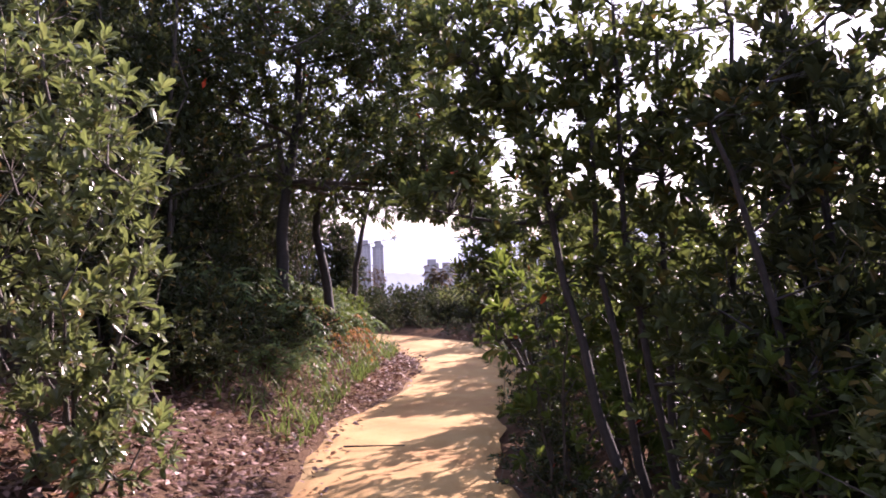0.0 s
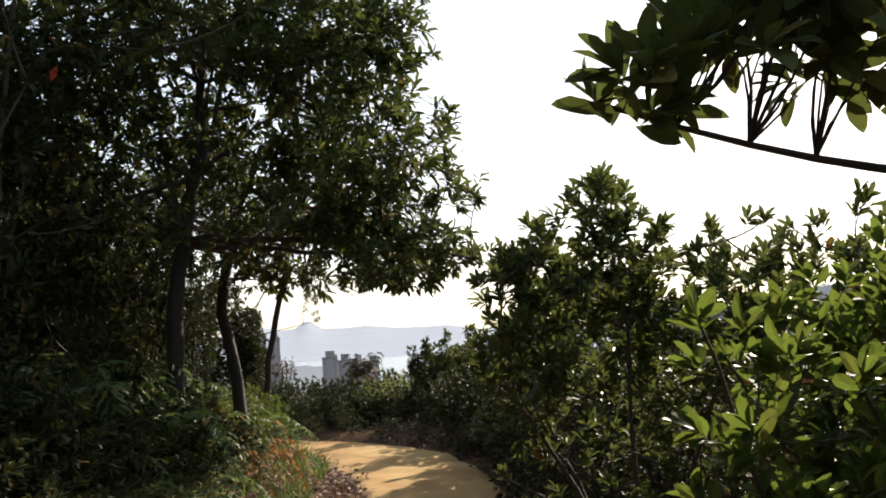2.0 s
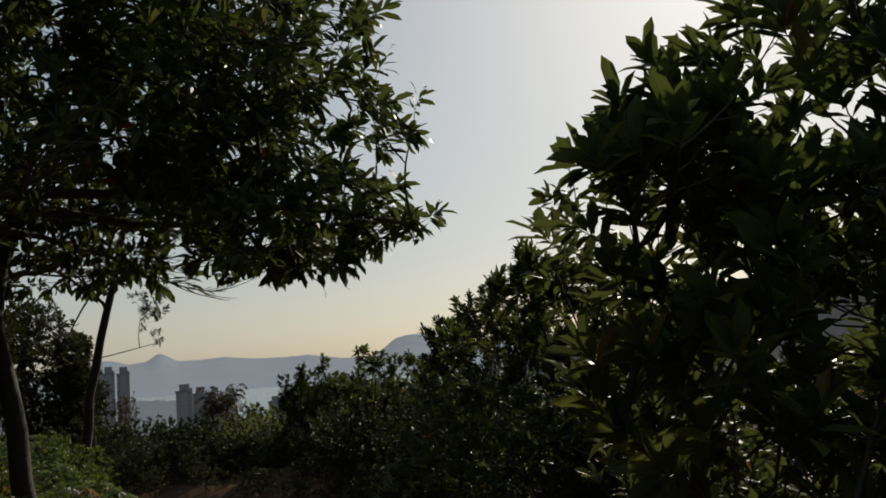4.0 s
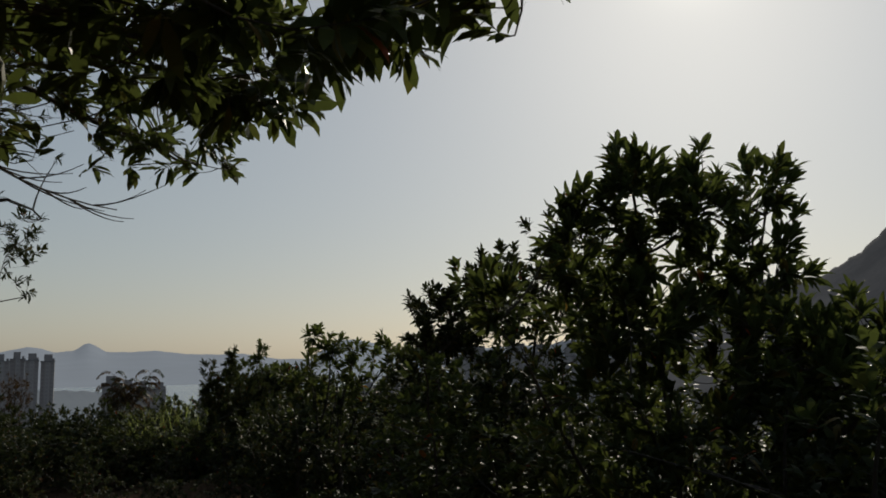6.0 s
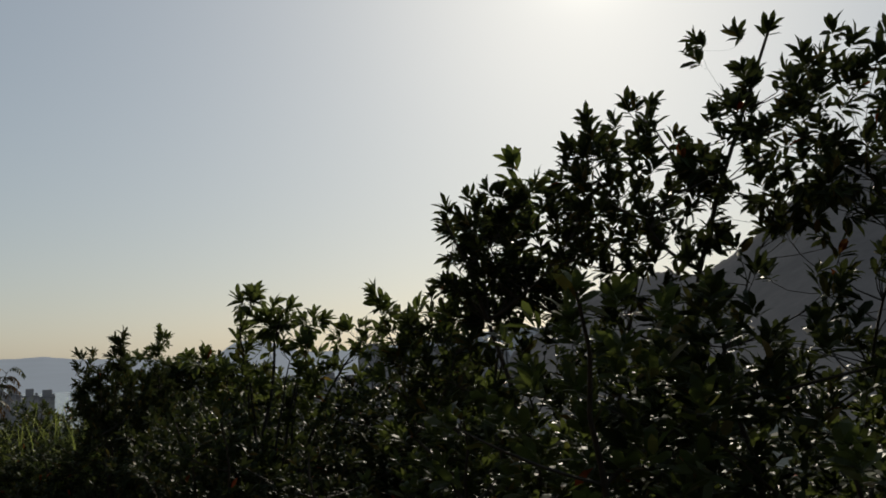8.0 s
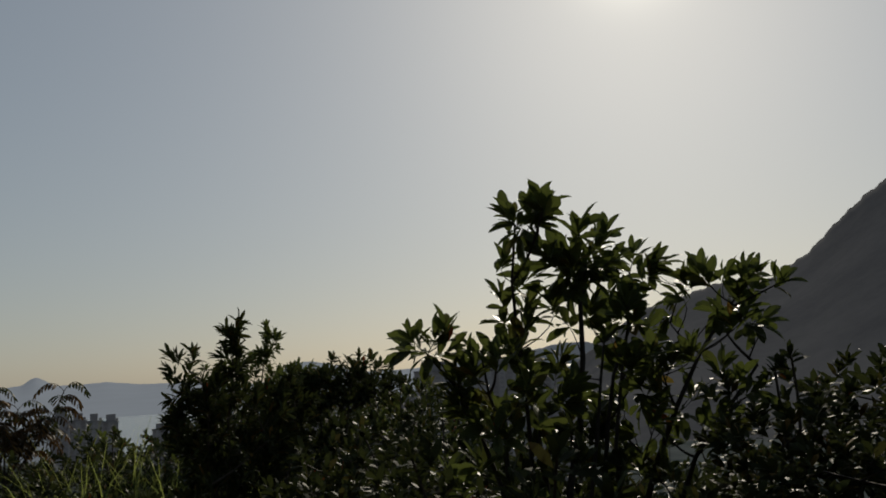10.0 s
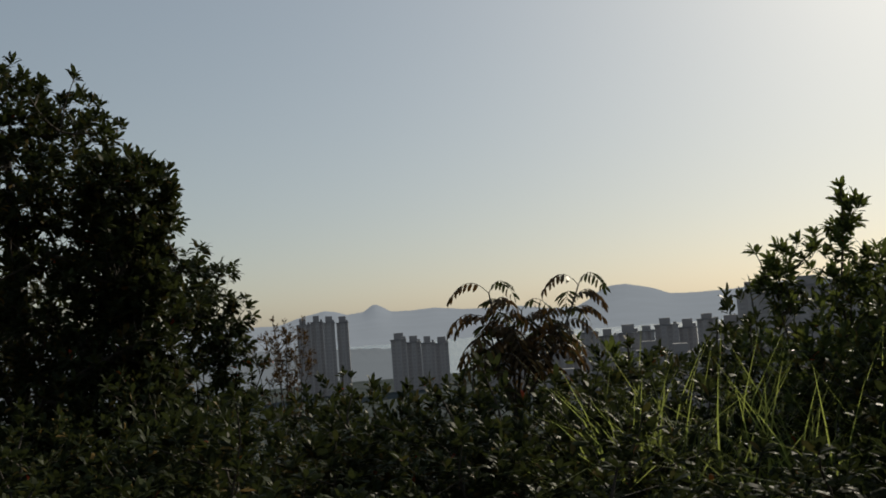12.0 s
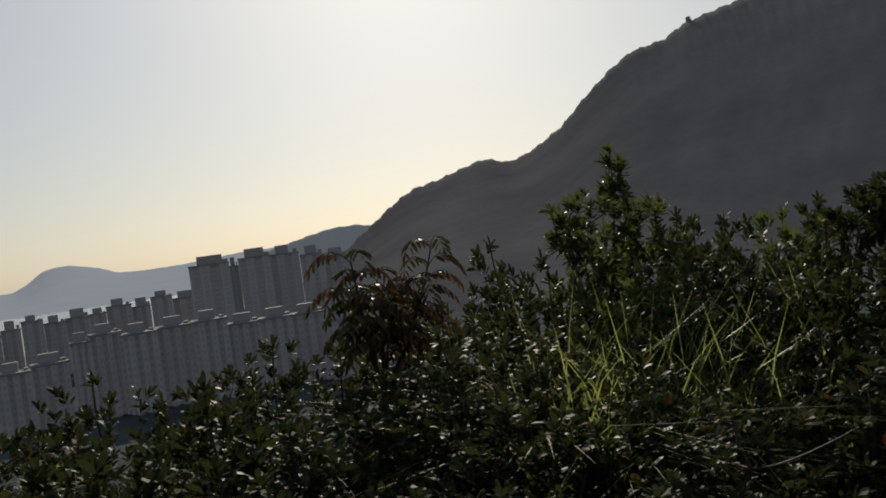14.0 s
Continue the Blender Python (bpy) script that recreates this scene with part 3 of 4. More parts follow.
def bush(name, seed, base, clumps, stems=6, radius=0.014, leaf=None, size=0.09, wide=0.36, whorl=9, along=5, fine=2, droop=0.0, trunk=None,
         wood=None, limb=0.5, flare=0.85, leads=(), twigs=True, sweep=(0.35, 0.6), climb=1.8):
    """A shrub or tree in world coordinates: clumps = (x, y, z, rx, ry, rz, twigs) that its foliage fills; trunk = (radius, points) for a tree."""
    rng = np.random.default_rng(seed)
    gz = float(ground_z(base[0], base[1])[0])
    org = np.array((base[0], base[1], gz))
    ob = new(name)
    ob.location = org
    C, Cd = [], []
    for x, y, zz, rx, ry, rz, k in clumps:
        v = rng.normal(0, 1, (k, 3))
        v /= np.linalg.norm(v, axis=1)[:, None]
        q = np.maximum(rng.random(k), 0.02) ** 0.28 * (1 + 0.22 * np.sin(v[:, 0] * 5 + seed) * np.cos(v[:, 2] * 6 + seed * 2) + rng.normal(0, 0.10, k))
        q = np.minimum(q, 1.16)
        C.append(np.array((x, y, zz)) - org + v * q[:, None] * np.array((rx, ry, rz)))
        Cd.append(v * 0.7 + np.array((0, 0, 0.55)) + rng.normal(0, 0.25, (k, 3)))
    C, Cd = np.concatenate(C), np.concatenate(Cd)
    Cd /= np.linalg.norm(Cd, axis=1)[:, None]
    ok = C[:, 2] > 0.08
    C, Cd = C[ok], Cd[ok]
    # main stems run to twigs that lie far from one another
    pick = [int(np.argmax(C[:, 2]))]
    near = np.linalg.norm(C - C[pick[0]], axis=1)
    while len(pick) < min(stems, len(C)):
        pick.append(int(np.argmax(near)))
        near = np.minimum(near, np.linalg.norm(C - C[pick[-1]], axis=1))
    tubes, curves, cr = [], [], []
    if trunk:
        tr, tp = trunk
        tp = np.array(tp, float) - org
        i = np.linspace(0, len(tp) - 1, 14)
        pts = np.stack([np.interp(i, np.arange(len(tp)), tp[:, a]) for a in range(3)], 1)
        pts[1:-1] += rng.normal(0, tr * 0.22, (12, 3)) * np.array((1, 1, 0.2))
        rad = tr * np.linspace(1.12, 0.45, 14)
        rad[0] *= 1.5
        child("trunk", tube_mesh("trunk", [(pts, rad, 12)], wood or BARK), ob)
    goals = [np.array(q) - org for q in leads] or [C[k] for k in pick]
    for end in goals:
        if trunk:
            j = int(np.clip(14 * (limb + (1 - limb) * rng.random() * np.clip(end[2] / pts[-1][2], 0.3, 1)), 3, 13))
            a, r0 = pts[j], rad[j] * 0.55
            mid = a + (end - a) * 0.45 + np.array((0, 0, 0.25 * rng.random()))
        else:
            a, r0 = np.array((end[0] * 0.16 + rng.normal(0, 3 * radius), end[1] * 0.16 + rng.normal(0, 3 * radius), -0.12)), radius * (0.75 + 0.5 * rng.random())
            mid = np.array((end[0] * sweep[0], end[1] * sweep[0], end[2] * sweep[1])) + rng.normal(0, 0.05, 3)
        c = bend(a, mid, end, 9)
        c[1:-1] += rng.normal(0, 0.012, (7, 3))
        curves.append(c)
        cr.append(r0)
        tubes.append([(c, r0 * np.linspace(1, 0.3, 9), 6)])
    # side branches fork from the stems
    owner = list(range(len(curves)))
    near = np.min([np.linalg.norm(C[:, None] - c[None], axis=2).min(axis=1) for c in curves], axis=0)
    for _ in range(min((4 if twigs else 2) * stems, len(C) // 4)):
        k = int(np.argmax(near))
        end = C[k]
        all_pts = np.concatenate(curves)
        cost = np.linalg.norm(all_pts - end, axis=1) + climb * np.maximum(0, all_pts[:, 2] - end[2] + 0.12)
        i = int(np.argmin(cost))
        o = owner[i // 9]
        a = all_pts[i]
        gap = float(np.linalg.norm(end - a))
        mid = a + (end - a) * 0.5 + np.array((0, 0, -0.10 * gap)) + rng.normal(0, 0.06 * gap, 3)
        mid[:2] -= 0.16 * gap * unit(end[:2] - C[:, :2].mean(axis=0))
        c = bend(a, mid, end, 9)
        r0 = min(cr[i // 9] * 0.55, 0.004 + 0.009 * gap)
        curves.append(c)
        cr.append(r0)
        owner.append(o)
        tubes[o].append((c, r0 * np.linspace(1, 0.35, 9), 5 if twigs else 3))
        near = np.minimum(near, np.linalg.norm(C[:, None] - c[None], axis=2).min(axis=1))
    cat = np.concatenate(curves)
    owner = np.repeat(owner, 9)
    radii = np.repeat(cr, 9)
    tips = []
    for c, d in zip(C, Cd):
        dist = np.linalg.norm(cat - c, axis=1) + 0.8 * climb * np.maximum(0, cat[:, 2] - c[2] + 0.08)
        k = int(np.argmin(dist))
        a = cat[k]
        gap = float(np.linalg.norm(c - a))
        tw = bend(a, c - d * gap * 0.45, c, 5)
        r0 = min(radii[k] * 0.5, 0.002 + 0.005 * gap)
        if twigs:
            tubes[owner[k]].append((tw, r0 * np.linspace(1, 0.4, 5), 3))
        tips.append((tw[2:], d))
    for t in tubes:
        child("limb" if trunk else "stem", tube_mesh("stem", t, wood or TWIG), ob)
    P, Dn, Ls = leaves_on(rng, tips, whorl, along, size, droop, flare)
    child("foliage", leaf_mesh("foliage", P, Dn, Ls, Ls * wide, leaf or LEAF, rng, fine), ob)
    return ob


def put(proto, x, y, turn=0.0, scale=1.0, tall=1.0):
    """A copy of a plant on the ground."""
    c = copy_thing(proto, pose(x, y, float(ground_z(x, y)[0]) - 0.02, 0, 0, turn))
    c.scale = (scale, scale, tall)
    return c


rngp = np.random.default_rng(7)
VALLEY = "shrubs on the valley side of the path"
UPHILL = "shrubs on the uphill side of the path"

# trees that lean over the path
TREE = "evergreen tree, dark trunk and dense crown arching over the path"
tagged(bush("tree", 31, (-2.16, 10.75), ((-1.3, 10.9, 2.65, 1.5, 1.4, 0.8, 190), (-2.0, 11.0, 4.15, 1.9, 1.7, 1.05, 800), (-1.2, 11.2, 4.9, 1.5, 1.2, 0.6, 300), (0.62, 10.55, 2.12, 0.16, 0.2, 0.11, 9), (0.3, 10.4, 2.02, 0.2, 0.2, 0.12, 12), (-0.28, 10.5, 3.0, 0.82, 0.9, 0.85, 290),
                                         (-0.2, 10.35, 2.12, 0.72, 0.6, 0.36, 130), (0.05, 11.4, 2.12, 0.3, 0.35, 0.16, 28), (-0.15, 10.6, 4.15, 0.4, 0.5, 0.35, 80), (-0.75, 10.3, 2.75, 0.9, 0.7, 0.5, 120), (-0.9, 10.7, 4.1, 0.9, 0.9, 0.7, 200), (-3.0, 10.6, 4.4, 1.4, 1.3, 0.9, 360), (-3.3, 10.8, 3.0, 1.2, 1.3, 1.2, 240)), 18, leaf=LEAF, size=0.127, wide=0.34, whorl=7, along=6,
            droop=0.3, fine=1, trunk=(0.085, ((-2.16, 10.75, 0.0), (-2.2, 10.76, 1.2), (-2.12, 10.8, 2.2), (-1.95, 10.9, 3.2), (-1.9, 11.0, 4.2)))), TREE, "tree", "trees by the path")
tagged(bush("tree", 32, (-1.74, 12.0), ((-1.2, 12.6, 2.5, 1.1, 1.0, 0.5, 220), (-1.2, 12.6, 3.4, 1.4, 1.3, 0.7, 260), (-0.15, 13.1, 2.38, 0.4, 0.45, 0.25, 30), (-2.2, 12.2, 3.0, 0.9, 0.9, 0.8, 140)),
            10, leaf=LEAF, size=0.12, wide=0.33, whorl=7, along=6, droop=0.3, fine=1,
            trunk=(0.07, ((-1.68, 12.0, -0.1), (-1.78, 12.0, 0.8), (-1.95, 12.05, 1.9), (-1.8, 12.2, 2.8), (-1.5, 12.4, 3.6)))), TREE, "tree", "trees by the path")
tagged(bush("tree", 33, (-2.05, 16.2), ((-1.4, 15.7, 3.3, 0.8, 0.8, 0.6, 70), (-1.75, 15.9, 2.6, 0.45, 0.4, 0.3, 18), (-2.2, 16.1, 1.7, 0.3, 0.3, 0.3, 14), (-1.2, 15.95, 2.1, 0.22, 0.25, 0.42, 34)), 6, leaf=LEAF_DARK, size=0.07, wide=0.3,
            whorl=6, along=6, trunk=(0.055, ((-2.05, 16.2, -0.2), (-1.9, 16.1, 0.9), (-1.7, 15.95, 1.9), (-1.45, 15.8, 2.9), (-1.35, 15.7, 3.5)))),
       "slim leaning tree with a thin crown beyond the big trees", "tree", "trees by the path")

# a bare dead branch that hangs from the middle tree's crown
second_tree = bpy.data.objects["tree.001"]
rng = np.random.default_rng(34)
org = np.array(second_tree.location)
arm = bend(np.array((-1.5, 12.4, 2.6)), np.array((-1.1, 13.0, 2.0)), np.array((-0.42, 13.7, 2.03)), 12)
bits = [(arm - org, np.linspace(0.012, 0.003, 12), 6)]
for k in range(16):
    a = arm[3 + k // 2]
    way = np.array((0.3 + 0.2 * rng.random(), 0.25 * rng.normal(), rng.normal(0, 0.16)))
    tip = a + way * (0.55 + 0.5 * rng.random())
    bits.append((bend(a, a + way * 0.4 + np.array((0, 0, -0.05)), tip, 6) - org, np.linspace(0.005, 0.0018, 6), 4))
child("dead_branch", tube_mesh("dead_branch", bits, TWIG), second_tree, "bare twiggy dead branch")

# the leaning open shrub at the near edge, with young growth below it
tagged(bush("large_shrub", 41, (1.0, 3.95), ((-0.19, 4.0, 1.755, 0.07, 0.12, 0.05, 7), (-0.07, 4.0, 1.83, 0.07, 0.12, 0.06, 6), (0.02, 4.0, 1.88, 0.09, 0.15, 0.07, 8), (0.1, 4.02, 1.82, 0.09, 0.15, 0.08, 9), (0.2, 3.95, 1.6, 0.06, 0.08, 0.05, 4), (0.05, 4.05, 2.5, 0.3, 0.3, 0.3, 52), (0.1, 4.05, 2.2, 0.22, 0.25, 0.2, 26), (0.4, 4.1, 2.4, 0.3, 0.3, 0.3, 38), (0.2, 4.0, 2.08, 0.25, 0.35, 0.22, 20), (0.55, 4.05, 1.82, 0.28, 0.3, 0.2, 60), (0.95, 4.05, 1.5, 0.4, 0.3, 0.3, 80), (0.6, 4.1, 1.42, 0.2, 0.25, 0.2, 26), (1.15, 3.7, 1.05, 0.4, 0.3, 0.5, 90), (1.8, 3.6, 1.15, 0.5, 0.35, 0.6, 90), (1.4, 3.6, 0.5, 0.55, 0.3, 0.4, 80), (0.5, 4.05, 2.15, 0.35, 0.4, 0.3, 70), (0.9, 4.1, 2.15, 0.35, 0.4, 0.3, 80),
                                             (1.3, 4.1, 2.1, 0.35, 0.4, 0.35, 80), (1.9, 4.3, 2.0, 0.5, 0.6, 0.5, 95), (0.6, 4.1, 2.6, 0.5, 0.5, 0.35, 100), (1.3, 4.2, 2.6, 0.6, 0.6, 0.4, 70),
                                             (2.1, 4.4, 2.55, 0.6, 0.7, 0.35, 50), (2.2, 4.4, 1.4, 0.5, 0.6, 0.7, 90), (1.4, 4.4, 1.3, 0.45, 0.4, 0.5, 50), (1.0, 4.0, 1.8, 0.3, 0.35, 0.22, 30), (1.4, 3.9, 1.85, 0.3, 0.3, 0.3, 44), (1.9, 3.9, 1.7, 0.4, 0.4, 0.5, 70)),
            9, 0.03, LEAF, 0.086, 0.4, 8, 3, fine=3, wood=BARK, sweep=(0.8, 0.45), climb=0.4,
            leads=((0.36, 4.02, 2.2), (0.62, 3.92, 2.4), (0.76, 3.89, 2.6), (1.0, 4.1, 2.5), (1.4, 4.2, 2.6), (1.9, 4.3, 2.6), (2.2, 4.4, 1.9))), "tall open shrub, dark leaning stems, broad leathery leaves beside the path", "shrub", VALLEY)
tagged(bush("large_shrub", 62, (1.6, 3.3), ((1.3, 3.35, 1.9, 0.36, 0.3, 0.45, 90), (1.75, 3.3, 2.2, 0.5, 0.4, 0.5, 110), (1.35, 3.3, 1.1, 0.42, 0.3, 0.45, 100), (1.8, 3.2, 1.3, 0.5, 0.4, 0.6, 110),
                                             (1.5, 3.2, 0.4, 0.5, 0.35, 0.45, 90), (1.35, 3.5, 2.75, 0.4, 0.35, 0.3, 60)), 9, 0.026, LEAF_DARK, 0.09, 0.4, 8, 4, fine=2, wood=BARK),
       "tall dense shrub of dark leaves shading the path edge", "shrub", VALLEY)
tagged(bush("shrub", 42, (0.6, 4.9), ((0.42, 4.8, 1.12, 0.27, 0.3, 0.38, 34), (0.6, 4.9, 0.55, 0.3, 0.3, 0.4, 22)), 6, 0.012, LEAF_YOUNG, 0.088, 0.44, 9, 3, fine=3),
       "young shrub with broad bright-green leaves at the path edge", "shrub", VALLEY)
tagged(bush("shrub", 43, (0.9, 7.3), ((0.77, 7.3, 1.78, 0.4, 0.45, 0.44, 150), (0.33, 7.2, 1.5, 0.3, 0.4, 0.42, 80), (0.25, 7.0, 1.2, 0.25, 0.3, 0.4, 45), (0.28, 7.2, 1.72, 0.16, 0.2, 0.16, 26), (1.2, 7.3, 1.4, 0.5, 0.5, 0.55, 150),
                                      (0.8, 7.3, 0.6, 0.6, 0.5, 0.6, 80)), 8, 0.018, LEAF, 0.085), "rounded evergreen shrub leaning out over the path", "shrub", VALLEY)
tagged(bush("shrub", 56, (1.2, 5.6), ((1.0, 5.5, 1.2, 0.38, 0.5, 0.38, 90), (1.5, 5.8, 1.3, 0.45, 0.5, 0.42, 100), (1.2, 5.5, 0.6, 0.5, 0.6, 0.5, 100)), 8, 0.014, LEAF_YOUNG, 0.095, 0.44, 8, 4, fine=3),
       "broad-leaved dark shrub pressing against the path edge", "shrub", VALLEY)
tagged(bush("shrub", 44, (1.6, 6.8), ((1.3, 6.8, 1.42, 0.4, 0.4, 0.45, 80), (1.75, 6.8, 1.48, 0.45, 0.4, 0.48, 90), (2.3, 6.9, 1.5, 0.45, 0.4, 0.5, 90), (1.6, 6.6, 0.6, 0.7, 0.5, 0.6, 110)), 8, 0.016, LEAF, 0.08),
       "dense glossy-leaved shrub in the thicket beside the path", "shrub", VALLEY)
tagged(bush("shrub", 45, (1.45, 9.1), ((1.56, 9.42, 1.46, 0.15, 0.2, 0.26, 44), (1.5, 9.3, 1.05, 0.2, 0.25, 0.35, 50), (1.45, 9.1, 0.5, 0.45, 0.45, 0.45, 80)), 9, 0.011, LEAF, 0.10, 0.38, 8, 3, fine=3, flare=0.7),
       "dark upright evergreen shrub in the hedge", "shrub", VALLEY)
tagged(bush("shrub", 55, (0.95, 8.4), ((0.5, 8.4, 1.58, 0.11, 0.14, 0.11, 6), (0.52, 8.24, 1.83, 0.12, 0.14, 0.13, 8), (0.57, 8.1, 1.52, 0.12, 0.12, 0.1, 7), (0.72, 8.25, 1.85, 0.12, 0.12, 0.2, 8),
                                       (0.75, 8.3, 1.2, 0.2, 0.25, 0.2, 24), (0.95, 8.4, 0.6, 0.35, 0.35, 0.5, 60)), 9, 0.008, LEAF, 0.066, 0.48, 7, 3, fine=3),
       "open shrub with bare upright sprigs leaning over the path edge", "shrub", VALLEY)
tagged(bush("shrub", 46, (1.95, 11.75), ((1.73, 11.72, 1.83, 0.15, 0.2, 0.36, 56), (1.5, 11.87, 1.66, 0.09, 0.14, 0.32, 28), (2.42, 11.8, 1.93, 0.25, 0.22, 0.19, 34), (1.99, 11.65, 1.82, 0.17, 0.2, 0.25, 30), (2.3, 11.5, 1.58, 0.2, 0.2, 0.18, 18), (2.25, 11.1, 1.02, 0.36, 0.35, 0.4, 120), (2.22, 11.8, 1.6, 0.15, 0.2, 0.2, 24), (1.75, 11.8, 1.36, 0.42, 0.35, 0.22, 70), (2.45, 11.8, 1.25, 0.28, 0.3, 0.2, 40), (1.17, 11.85, 1.4, 0.14, 0.15, 0.15, 16),
                                         (2.6, 11.8, 1.1, 0.3, 0.35, 0.28, 60), (2.7, 11.8, 0.6, 0.5, 0.5, 0.5, 80), (1.95, 11.7, 0.98, 0.65, 0.6, 0.5, 160), (1.95, 11.7, 0.4, 0.8, 0.7, 0.5, 110)), 10, 0.018, LEAF, 0.1, 0.33, 9, 4, fine=3, flare=0.62),
       "big dark shrub rising in rounded spires above the hedge", "shrub", VALLEY)
tagged(bush("shrub", 47, (2.1, 14.3), ((2.15, 14.05, 1.58, 0.35, 0.35, 0.4, 130), (1.9, 14.55, 1.4, 0.32, 0.33, 0.3, 170), (1.95, 15.5, 1.0, 0.27, 0.35, 0.28, 70), (2.45, 13.5, 1.75, 0.42, 0.4, 0.38, 150), (2.0, 14.5, 0.7, 0.6, 0.8, 0.6, 150), (2.3, 13.6, 1.1, 0.5, 0.5, 0.5, 100)),
            9, 0.016, LEAF_DARK, 0.07), "dense small-leaved dark shrub in the hedge", "shrub", VALLEY)
tagged(bush("shrub", 48, (1.42, 17.0), ((1.31, 16.88, 1.41, 0.10, 0.10, 0.07, 9), (1.48, 16.9, 1.22, 0.1, 0.1, 0.08, 9), (1.08, 17.1, 1.03, 0.10, 0.10, 0.06, 6), (1.35, 17.0, 0.82, 0.28, 0.22, 0.18, 26), (1.7, 17.0, 0.88, 0.22, 0.2, 0.16, 16), (1.17, 17.05, 0.92, 0.08, 0.08, 0.06, 5), (1.55, 16.9, 1.3, 0.11, 0.11, 0.09, 8),
                                        (1.78, 17.0, 1.26, 0.12, 0.12, 0.09, 8), (1.76, 17.0, 1.08, 0.12, 0.12, 0.1, 8), (1.5, 16.9, 1.1, 0.08, 0.08, 0.06, 4), (1.3, 17.0, 1.1, 0.10, 0.12, 0.18, 10),
                                        (2.1, 16.9, 1.12, 0.22, 0.22, 0.13, 18), (1.9, 16.95, 0.8, 0.3, 0.25, 0.2, 18), (1.4, 17.0, 0.4, 0.45, 0.4, 0.25, 40)), 10, 0.015, LEAF, 0.095, 0.4, 8, 2, fine=3, wood=BARK,
            leads=((1.3, 16.9, 1.38), (1.06, 17.1, 1.0), (1.2, 17.0, 1.0), (1.34, 17.05, 1.1), (1.55, 16.9, 1.28), (1.62, 16.95, 1.0), (1.78, 17.0, 1.24), (1.76, 17.0, 1.05), (2.1, 16.9, 1.1), (2.2, 16.9, 0.9))),
       "open shrub with bare stems and large leaf rosettes", "shrub", VALLEY)
tagged(bush("shrub", 49, (2.1, 15.4), ((1.97, 15.05, 1.18, 0.18, 0.2, 0.2, 18), (2.1, 14.85, 1.5, 0.17, 0.17, 0.2, 14), (2.1, 14.7, 1.75, 0.12, 0.12, 0.15, 6), (1.68, 15.45, 1.26, 0.05, 0.05, 0.1, 5), (1.88, 15.65, 1.2, 0.09, 0.09, 0.13, 5), (2.0, 15.4, 0.78, 0.33, 0.4, 0.38, 56)),
            7, 0.010, LEAF, 0.10, 0.4, 8, 2, fine=3, flare=0.75), "upright shrub with leathery leaf rosettes in the hedge", "shrub", VALLEY)
tagged(bush("shrub", 50, (0.8, 19.45), ((0.8, 19.3, 1.22, 0.06, 0.06, 0.09, 8), (0.79, 19.3, 1.04, 0.09, 0.09, 0.13, 12), (0.54, 19.3, 1.0, 0.09, 0.1, 0.18, 14), (0.62, 19.4, 0.75, 0.15, 0.15, 0.2, 24), (0.8, 19.35, 0.68, 0.35, 0.3, 0.33, 150),
                                        (1.1, 19.4, 0.8, 0.2, 0.2, 0.25, 25), (0.8, 19.4, 0.2, 0.5, 0.4, 0.4, 60)), 9, 0.010, LEAF_DARK, 0.085, 0.26, 8, 5, flare=0.5),
       "pointed shrub with narrow upright leaves at the bend", "shrub", VALLEY)
tagged(bush("shrub", 51, (1.5, 20.0), ((1.62, 20.0, 0.9, 0.33, 0.3, 0.15, 120), (1.3, 20.1, 0.85, 0.25, 0.3, 0.14, 70), (1.5, 20.0, 0.4, 0.5, 0.4, 0.4, 120)), 8, 0.012, LEAF_DARK, 0.07),
       "flat-topped dark shrub at the bend", "shrub", VALLEY)
tagged(bush("shrub", 52, (1.4, 21.9), ((1.5, 21.9, 1.2, 0.12, 0.12, 0.25, 20), (1.3, 21.9, 0.95, 0.33, 0.3, 0.25, 54), (1.05, 21.9, 0.92, 0.15, 0.2, 0.2, 22), (1.72, 21.9, 0.85, 0.25, 0.25, 0.28, 42),
                                       (1.4, 21.9, 0.2, 0.6, 0.5, 0.5, 100)), 9, 0.013, LEAF, 0.075), "pointed glossy shrub standing out against the mountain", "shrub", VALLEY)
tagged(bush("tree", 53, (-4.0, 23.5), ((-3.92, 23.4, 2.2, 0.8, 0.8, 0.64, 560), (-3.05, 23.3, 1.82, 0.37, 0.5, 0.37, 260), (-3.0, 23.3, 1.25, 0.28, 0.4, 0.4, 200), (-3.4, 23.3, 1.0, 0.8, 0.6, 0.7, 660),
                                       (-4.7, 23.4, 1.4, 0.8, 0.8, 1.1, 640), (-3.3, 23.0, 0.1, 0.95, 0.6, 0.7, 480), (-2.95, 23.2, 0.5, 0.3, 0.4, 0.4, 120)), 14, leaf=LEAF_DARK, size=0.09, wide=0.4, whorl=8, along=6, fine=1,
            trunk=(0.06, ((-4.0, 23.5, -2.0), (-3.95, 23.5, -0.3), (-3.9, 23.45, 1.0), (-3.95, 23.4, 2.4))), limb=0.35),
       "small bushy evergreen tree below the bend of the path", "tree")
tagged(bush("shrub", 57, (-3.3, 26.0), ((-3.3, 26.0, 1.35, 0.42, 0.35, 0.36, 100), (-3.1, 26.0, 0.9, 0.38, 0.35, 0.36, 90), (-3.0, 26.0, 0.4, 0.4, 0.3, 0.4, 80), (-3.3, 26.0, -0.1, 0.5, 0.4, 0.5, 60)), 7, 0.014, LEAF_DARK, 0.11, 0.4, 9, 5, fine=1, droop=0.5),
       "shrub with drooping leaves beside the bushy tree", "shrub", VALLEY)
